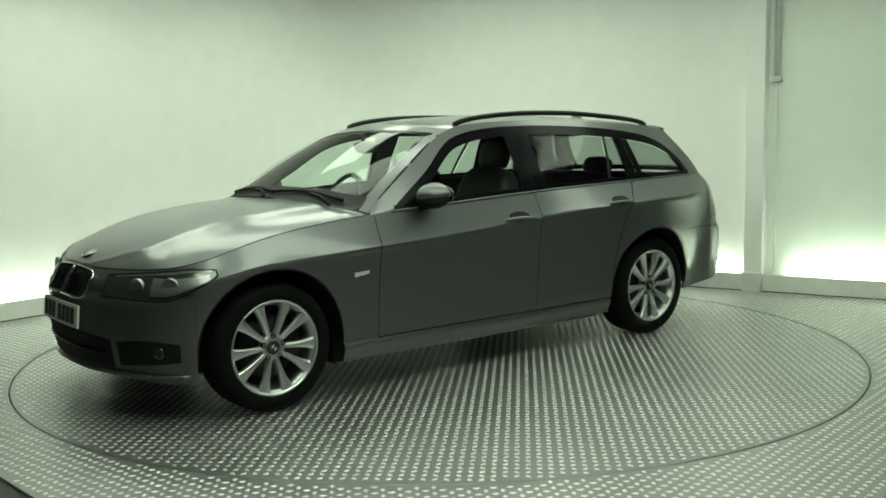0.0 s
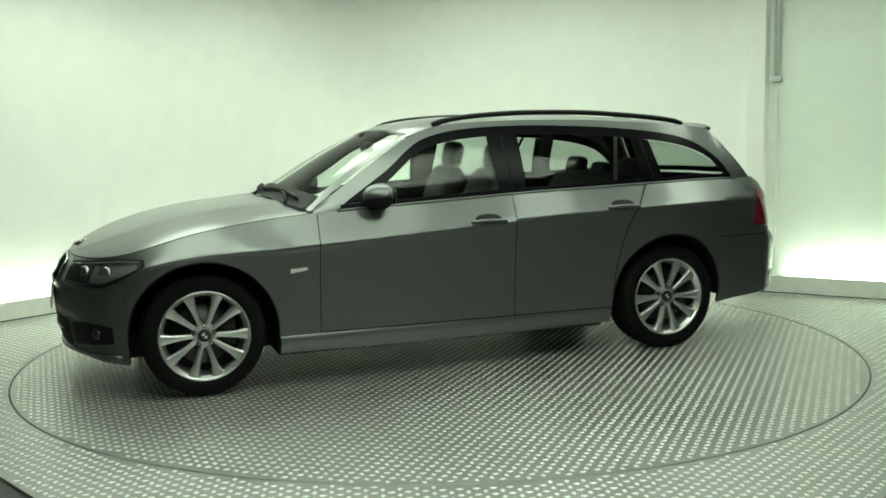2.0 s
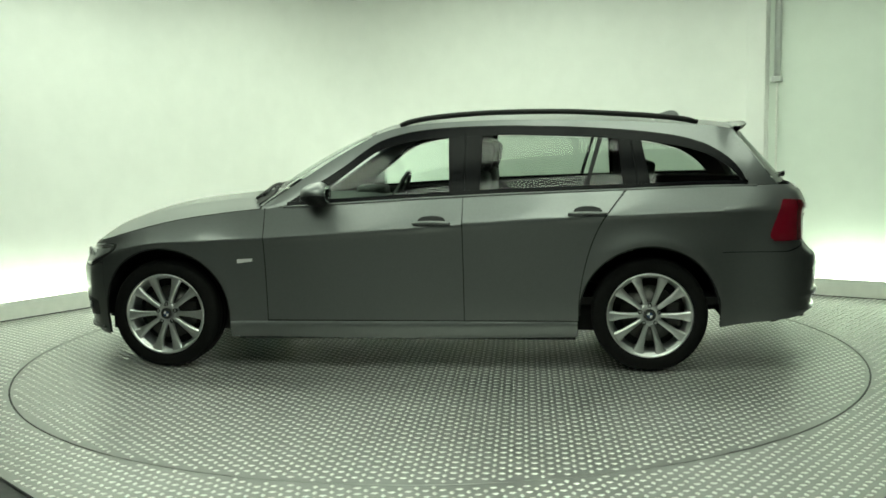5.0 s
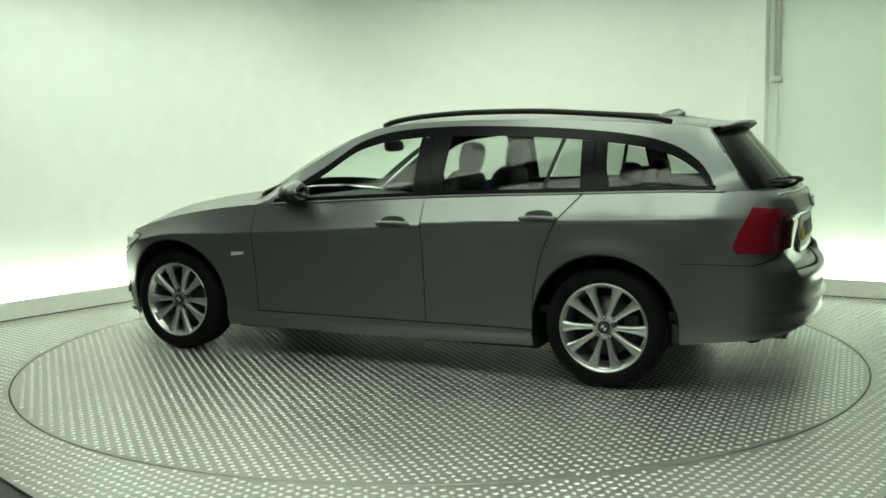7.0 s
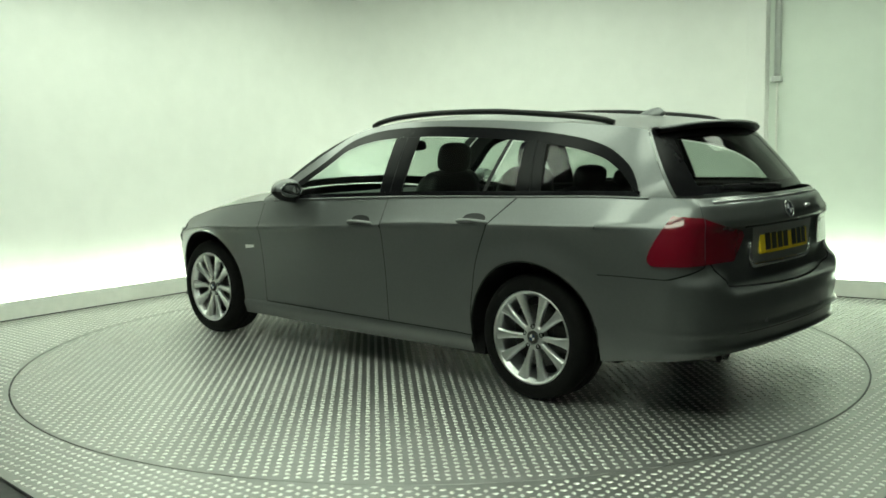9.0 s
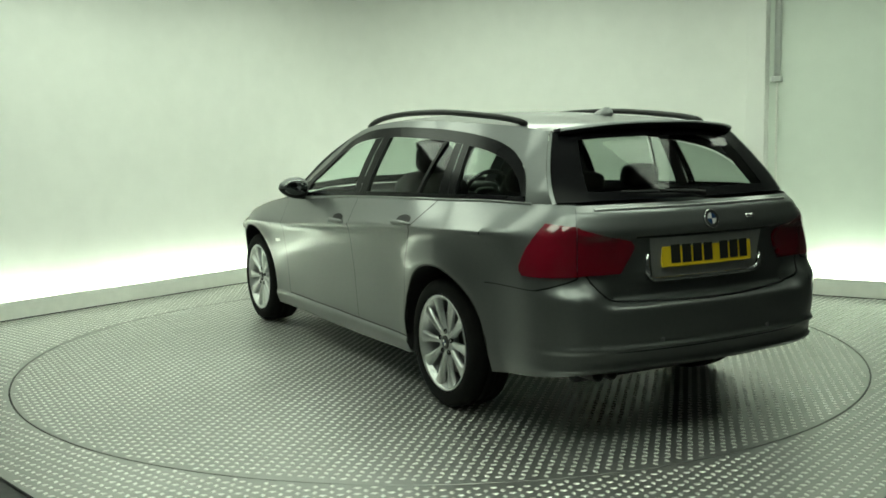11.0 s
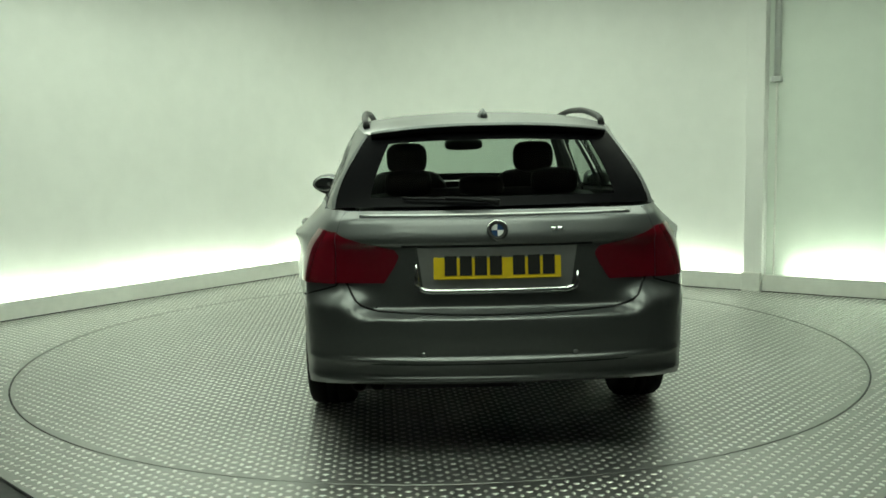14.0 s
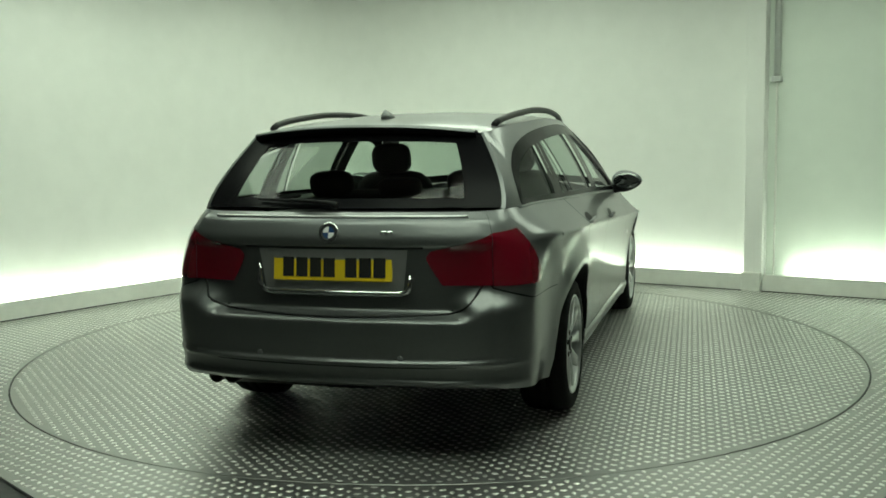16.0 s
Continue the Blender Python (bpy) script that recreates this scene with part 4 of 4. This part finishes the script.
def badge(parent, centre, normal, r):
    n = Vector(normal).normalized()
    u = n.cross(Vector((0, 1, 0))).normalized()
    w = n.cross(u)

    def ring(bm, rr, o, k=28, a0=0.0, a1=2 * math.pi):
        return [bm.verts.new(Vector(centre) + n * o + (u * math.cos(lerp(a0, a1, i / k)) + w * math.sin(lerp(a0, a1, i / k))) * rr) for i in range(k + 1)]
    bm = bmesh.new()
    rows = [ring(bm, rr, o) for rr, o in ((r, -0.004), (r, 0.004), (r * 0.92, 0.006), (r * 0.66, 0.006), (r * 0.64, 0.004))]
    for a, b in zip(rows, rows[1:]):
        for i in range(28):
            bm.faces.new((a[i], a[i + 1], b[i + 1], b[i]))
    bm.faces.new(rows[-1][:-1])
    bmesh.ops.recalc_face_normals(bm, faces=bm.faces[:])
    base = part("badge", bm, INK, parent, "round black, blue and white badge")
    for k in range(4):
        bm = bmesh.new()
        mid = bm.verts.new(Vector(centre) + n * 0.0065)
        vs = ring(bm, r * 0.62, 0.0065, 8, k * math.pi / 2, (k + 1) * math.pi / 2)
        for a, b in zip(vs, vs[1:]):
            bm.faces.new((mid, a, b))
        part("badge_quarter", bm, BLUE if k % 2 else WHITE, base)
    bm = bmesh.new()
    rows = [ring(bm, rr, o) for rr, o in ((r, 0.003), (r * 1.06, 0.003), (r * 1.06, 0.007), (r * 0.98, 0.007))]
    for a, b in zip(rows, rows[1:]):
        for i in range(28):
            bm.faces.new((a[i], a[i + 1], b[i + 1], b[i]))
    bmesh.ops.recalc_face_normals(bm, faces=bm.faces[:])
    part("badge_rim", bm, CHROME, base)


def build_car_details(car, tg):
    # tail: inner lamps, plate with its bright surround, badge, wiper, exhaust
    for sg in (1, -1):
        def lens(u, v, sg=sg):
            inner = 0.40 + 0.08 * (1 - v) ** 1.3 + 0.03 * max(0.0, v - 0.8) / 0.2
            d = lerp(0.7065, inner, u)
            return rear_at(sg * d, lerp(0.722, 0.929 - 0.07 * u ** 0.8, v), 0.007)
        bm = add_grid(bmesh.new(), lens, 16, 12, flip=sg < 0)
        t = part("tail_light", bm, REDLENS, tg, "red tail light on the tailgate")
        part("reversing_lens", add_grid(bmesh.new(), lambda u, v, sg=sg: rear_at(sg * lerp(0.66, 0.50, u), lerp(0.835, 0.850, v), 0.0085), 8, 2, flip=sg < 0), REDLENS, t)
    build_plate(tg, lambda d, z, o: rear_at(d, z, 0.010), 0.736, 0.848, YELLOW)
    trim = [(0.34, 0.800), (0.34, 0.722), (0.33, 0.694), (0.295, 0.684), (-0.295, 0.684), (-0.33, 0.694), (-0.34, 0.722), (-0.34, 0.800)]
    pts = []
    for (d0, z0), (d1, z1) in zip(trim, trim[1:]):
        n = max(2, int(abs(d1 - d0) / 0.05))
        pts += [rear_at(lerp(d0, d1, i / n), lerp(z0, z1, i / n), 0.004) for i in range(n)]
    part("plate_surround", add_tube(bmesh.new(), pts, [0.004, 0.010] + [0.0135] * (len(pts) - 4) + [0.010, 0.004], 12), CHROME, tg, "bright metal plate surround")
    part("plate_recess", add_grid(bmesh.new(), lambda u, v: rear_at(lerp(0.335, -0.335, u) * lerp(0.93, 1.0, v), lerp(0.690, 0.866, v), lerp(0.010, 0.003, v ** 0.5)), 24, 8), SURROUND, tg, "light grey recess round the number plate")
    part("shut_line", add_tube(bmesh.new(), [rear_at(lerp(0.69, -0.69, k / 60), lid_low(lerp(0.69, -0.69, k / 60)) - 0.002, -0.002) for k in range(61)], 0.0055, 8), BLACK, tg)
    c = rear_at(0.0001, 0.934, 0.004)
    badge(tg, (c.x, 0, c.z), (-1, 0, 0.30), 0.040)
    part("lid_shadow_gap", add_tube(bmesh.new(), [rear_at(lerp(0.40, -0.40, k / 20), 0.874, -0.001) for k in range(21)], 0.006, 8), BLACK, tg)
    for y in (-0.235, -0.262):
        part("model_letter", add_tube(bmesh.new(), [rear_at(y - 0.012, 0.935, 0.002), rear_at(y + 0.010, 0.935, 0.002)], 0.010, 6), CHROME, tg, "small chrome model mark shown as a bar")

    def glass_at(q, v, lift):
        e = upper_at(lerp(-2.07, -1.85, v), lerp(z_top(-2.07), z_roof(-1.85), v))
        return Vector((e.x - lerp(0.152, 0.065, v) * (1 - q * q) - lift, q * e.y, e.z + 0.032 * v * (1 - abs(q) ** 2.4) + lift * 0.6))
    w = part("rear_wiper", add_tube(bmesh.new(), [glass_at(-0.02, 0.02, 0.03), glass_at(0.05, 0.05, 0.03), glass_at(0.30, 0.09, 0.026)], [0.016, 0.010, 0.007], 8), BLACK, tg, "black rear wiper")
    part("wiper_blade", add_tube(bmesh.new(), [glass_at(lerp(0.02, 0.56, k / 8), lerp(0.075, 0.11, k / 8), 0.016) for k in range(9)], 0.006, 6), BLACK, w)
    for y in (0.50, 0.575):
        bm = bmesh.new()
        add_lathe(bm, [(0.001, -2.20), (0.028, -2.20), (0.028, -2.275), (0.033, -2.277), (0.034, -2.27), (0.034, -2.10)], 20, "x", (0.03, y, 0.302))
        part("exhaust_pipe", bm, DISC, car, "round sooty exhaust tip")
    part("silencer", add_tube(bmesh.new(), [(-2.08, 0.58, 0.31), (-2.08, -0.1, 0.31)], 0.075, 16), BLACK, car, "dark exhaust silencer")
    for y in (0.31, -0.31):
        c, n = rear_at(y, 0.437, 0.0), (rear_at(y, 0.437, 0.05) - rear_at(y, 0.437, 0.0)).normalized()
        bm = bmesh.new()
        bmesh.ops.create_uvsphere(bm, u_segments=14, v_segments=8, radius=0.013)
        for v in bm.verts:
            d = v.co.dot(n)
            v.co = c + (v.co - n * d) + n * d * 0.45
        part("parking_sensor", bm, CLEARLENS, car, "small round parking sensor")
    # roof fin
    bm = bmesh.new()
    bmesh.ops.create_uvsphere(bm, u_segments=18, v_segments=12, radius=1.0)
    for v in bm.verts:
        x, y, z = v.co
        h = 0.5 + 0.5 * z
        v.co = Vector((-1.53 - 0.10 * x * (1 - 0.50 * h) - 0.045 * h ** 1.5, 0.036 * y * (1 - 0.70 * h), 1.380 + 0.062 * h))
    part("roof_aerial", bm, PAINT, car, "grey shark-fin aerial")
    # nose: kidney grilles, badge, plate, intakes, fog lamps
    for sg in (1, -1):
        def kid(u, v, off, sg=sg):
            d = lerp(0.016, 0.275, u)
            top, bot = 0.706 - 0.010 * u - 0.04 * max(0, u - 0.75) ** 2 / 0.0625 * 0.5, 0.566 + 0.010 * (1 - u) + 0.035 * max(0, u - 0.7) ** 2 / 0.09 * 0.5
            return front_at(sg * d, lerp(bot, top, v), off)
        k = part("kidney_grille", add_grid(bmesh.new(), lambda u, v: kid(u, v, 0.004), 10, 8, flip=sg > 0), INK, car, "black kidney grille with a chrome rim")
        loop = [kid(i / 10, 0, 0.012) for i in range(11)] + [kid(1, i / 8, 0.012) for i in range(1, 9)] + [kid(1 - i / 10, 1, 0.012) for i in range(1, 11)] + [kid(0, 1 - i / 8, 0.012) for i in range(1, 9)]
        part("grille_rim", add_tube(bmesh.new(), loop, 0.0058, 8, caps=False), CHROME, k, "chrome rim")
        for i in range(6):
            u = (i + 0.8) / 7
            part("grille_slat", add_tube(bmesh.new(), [kid(u, 0.08 + 0.84 * j / 5, 0.008) for j in range(6)], 0.0045, 6), BLACKGLOSS, k)
        part("side_intake", add_grid(bmesh.new(), lambda u, v, sg=sg: front_at(sg * lerp(0.50, 0.86, u), lerp(0.268 + 0.03 * u, 0.402 - 0.02 * abs(2 * u - 1) ** 2, v), 0.003), 12, 6, flip=sg > 0), BLACK, car, "black side intake")
        c = front_at(sg * 0.75, 0.345, 0.006)
        n = (front_at(sg * 0.75, 0.345, 0.05) - c).normalized()
        bm = bmesh.new()
        bmesh.ops.create_uvsphere(bm, u_segments=18, v_segments=10, radius=0.03)
        for v in bm.verts:
            d = v.co.dot(n)
            v.co = c + (v.co - n * d) + n * d * 0.3
        part("fog_lamp", bm, LAMPDARK, car, "round clear fog lamp")
    part("lower_grille", add_grid(bmesh.new(), lambda u, v: front_at(lerp(-0.46, 0.46, u), lerp(0.252, 0.412 - 0.02 * abs(2 * u - 1) ** 3, v), 0.003), 24, 6), BLACK, car, "black lower grille mesh")
    part("grille_bar", add_tube(bmesh.new(), [front_at(lerp(-0.42, 0.42, k / 20), 0.33, 0.006) for k in range(21)], 0.007, 8), BLACKGLOSS, car)
    part("bumper_lip", add_tube(bmesh.new(), [front_at(lerp(-0.9, 0.9, k / 40), 0.226, 0.010) for k in range(41)], 0.012, 8), PAINT, car)
    build_plate(car, lambda d, z, o: front_at(d * 0.5, z, 0.014), 0.426, 0.537, WHITEPL)
    badge(car, (1.955, 0, bonnet_height(1.955) + 0.003), (0.36, 0, 0.93), 0.038)
    # windscreen wipers on the scuttle
    for y0, y1 in ((0.62, -0.02), (0.02, -0.60)):
        def on(y, up):
            q = y / 0.80
            return Vector((0.80 + 0.12 * (1 - q * q) - up * 0.9, y, 0.934 + 0.052 * (1 - abs(q) ** 2.3) + 0.022 + up * 0.5))
        w = part("wiper", add_tube(bmesh.new(), [on(lerp(y0, y1, k / 10), 0.02 + 0.05 * math.sin(math.pi * k / 10) * 0.6) for k in range(11)], 0.010, 8), BLACK, car, "black windscreen wiper")
        part("wiper_arm", add_tube(bmesh.new(), [on(y0 - 0.04, -0.035), on(lerp(y0, y1, 0.25), 0.02), on(lerp(y0, y1, 0.55), 0.055)], [0.010, 0.008, 0.006], 8), BLACK, w)
    # shut lines that cross panels: fuel flap and bonnet edge
    for sg in (1, -1):
        pts = []
        for k in range(41):
            s = s_of_x(0.80) * lerp(0.09, 1.0, k / 40)
            q = skin(s, z_top(float(np.interp(s, _ss, _xs))), 0.0)
            pts.append(Vector((q.x, sg * (q.y - 0.004), q.z + 0.001)))
        part("bonnet_gap", add_tube(bmesh.new(), pts, 0.0032, 6), BLACK, car)


def rounded(bm, centre, size, power=3.0, tilt=0.0, nu=20, nv=14):
    """A padded block: a rounded box about centre, tilted about y (degrees)."""
    r = bmesh.ops.create_uvsphere(bm, u_segments=nu, v_segments=nv, radius=1.0)
    t = Matrix.Rotation(radians(tilt), 3, "Y")
    for v in r["verts"]:
        n = v.co.normalized()
        k = (abs(n.x) ** power + abs(n.y) ** power + abs(n.z) ** power) ** (-1 / power)
        q = Vector((n.x * k * size[0] / 2, n.y * k * size[1] / 2, n.z * k * size[2] / 2))
        v.co = Vector(centre) + t @ q
    return bm


def build_cabin(car):
    for y in (0.37, -0.37):
        s = empty("front_seat")
        s.parent = car
        part("cushion", rounded(bmesh.new(), (-0.04, y, 0.55), (0.54, 0.50, 0.20), 4, -6), LEATHER, s)
        part("backrest", rounded(bmesh.new(), (-0.345, y, 0.80), (0.16, 0.50, 0.64), 4, -16), LEATHER, s)
        part("headrest", rounded(bmesh.new(), (-0.455, y, 1.185), (0.10, 0.235, 0.175), 3.5, -12), LEATHER, s)
        for d in (0.06, -0.06):
            part("headrest_post", add_tube(bmesh.new(), [(-0.44, y + d, 1.12), (-0.42, y + d, 1.05)], 0.007, 8), CHROME, s, "chrome post")
        s["label"] = "dark leather front seat"
    s = empty("rear_seat")
    s.parent = car
    s["label"] = "dark leather rear bench"
    part("cushion", rounded(bmesh.new(), (-0.95, 0, 0.55), (0.52, 1.22, 0.20), 5, -6), LEATHER, s)
    part("backrest", rounded(bmesh.new(), (-1.29, 0, 0.78), (0.16, 1.24, 0.56), 6, -20), LEATHER, s)
    for y in (0.36, -0.36):
        part("headrest", rounded(bmesh.new(), (-1.395, y, 1.085), (0.09, 0.23, 0.13), 3.5, -14), LEATHER, s)
    part("headrest", rounded(bmesh.new(), (-1.395, 0, 1.065), (0.09, 0.22, 0.10), 3.5, -14), LEATHER, s)
    bm = bmesh.new()
    rounded(bm, (0.52, 0, 0.80), (0.62, 1.46, 0.30), 5)
    part("dashboard", bm, CABIN, car, "dark grey dashboard")
    bm = bmesh.new()
    rounded(bm, (0.37, -0.37, 0.945), (0.20, 0.34, 0.10), 4)
    part("instrument_hood", bm, CABIN, car)
    st = empty("steering_wheel")
    st.parent = car
    st.location = (0.20, -0.37, 0.90)
    st.rotation_euler = (0, radians(-24), 0)
    bm = bmesh.new()
    add_tube(bm, [(0, 0.185 * math.cos(2 * math.pi * k / 36), 0.185 * math.sin(2 * math.pi * k / 36)) for k in range(37)], 0.0155, 10, caps=False)
    part("wheel_rim", bm, LEATHER, st)
    part("wheel_boss", rounded(bmesh.new(), (0.015, 0, -0.01), (0.06, 0.17, 0.14), 3), CABIN, st)
    for a in (0.15, math.pi - 0.15, -math.pi / 2):
        part("wheel_spoke", add_tube(bmesh.new(), [(0.01, 0.05 * math.cos(a), 0.05 * math.sin(a)), (0, 0.178 * math.cos(a), 0.178 * math.sin(a))], 0.016, 8), CABIN, st)
    part("steering_column", add_tube(bmesh.new(), [(0.22, -0.37, 0.89), (0.42, -0.37, 0.80)], 0.035, 12), CABIN, car)
    part("inside_mirror", rounded(bmesh.new(), (0.255, 0, 1.252), (0.035, 0.25, 0.072), 3.5, 8), CABIN, car, "black inside mirror")
    part("mirror_stalk", add_tube(bmesh.new(), [(0.265, 0, 1.285), (0.285, 0, 1.335)], [0.014, 0.022], 10), CABIN, car)
    part("luggage_cover", rounded(bmesh.new(), (-1.80, 0, 0.955), (0.62, 1.22, 0.03), 8), CABIN, car, "dark roller luggage cover")
    part("cabin_floor", box(-2.1, 0.9, -0.74, 0.74, 0.36, 0.40), CABIN, car, smooth=False)
    part("headliner", add_grid(bmesh.new(), lambda u, v: Vector((lerp(0.12, -1.84, v), (2 * u - 1) * (y_roof(lerp(0.12, -1.84, v)) - 0.02), z_roof(lerp(0.12, -1.84, v)) - 0.012 + 0.012 * (1 - abs(2 * u - 1) ** 2.4))), 12, 20, flip=True), LINER, car, "pale cloth roof lining")
    for sg in (1, -1):
        # inner trims of the pillars, and doors
        for xb, xt, w in ((-0.30, -0.30, 0.13), (-1.26, -1.24, 0.10), (-1.90, -1.70, 0.12)):
            bm = add_grid(bmesh.new(), lambda u, v: (lambda x: (lambda q: Vector((q.x, sg * (q.y - 0.035), q.z)))(upper_at(x, lerp(z_top(x), z_roof(max(x, -1.84)) - 0.03, v))))(lerp(xb, xt, v) - w * u), 3, 8)
            part("pillar_trim", bm, CABIN, car)
        def card(xa, xb, lo, sg=sg):
            def f(u, v):
                x = lerp(xa, xb, u)
                q = side_at(x, lerp(lo, z_top(x), v))
                return Vector((q.x, sg * (q.y - lerp(0.035, 0.006, v ** 5)), q.z + 0.012 * v ** 5))
            return add_grid(bmesh.new(), f, 24, 8)
        part("door_card", card(0.72, -0.98, 0.42), CABIN, car, "dark door trim")
        part("load_side_trim", card(-0.985, -1.90, 0.76), CABIN, car, "dark load bay trim")

        def post(u, v, sg=sg):
            x = lerp(0.70, 0.06, v)
            q = upper_at(x, lerp(z_dlo(x) - 0.01, z_roof(x), u))
            return Vector((q.x - 0.01, sg * (q.y - 0.022), q.z - 0.012))
        part("pillar_trim", add_grid(bmesh.new(), post, 4, 16), CABIN, car, "dark windscreen pillar trim")


# ---- motion ----
YAW = [217.86 - 4.5175 * i for i in range(33)]      # a motor turns it steadily
OFFSET = pose(0.137, -0.188, 0)


def motions():
    walk(turntable, [(0.5 * i, pose(0, 0, 0, 0, 0, a - 150)) for i, a in enumerate(YAW)])
    walk(the_car, [(0.5 * i, pose(0, 0, 0, 0, 0, a) @ OFFSET) for i, a in enumerate(YAW)])


build_room()
build_tubes()
build_ceiling_lights()
build_conduit()
build_platform()
turntable = build_turntable()
the_car = build_car()
motions()
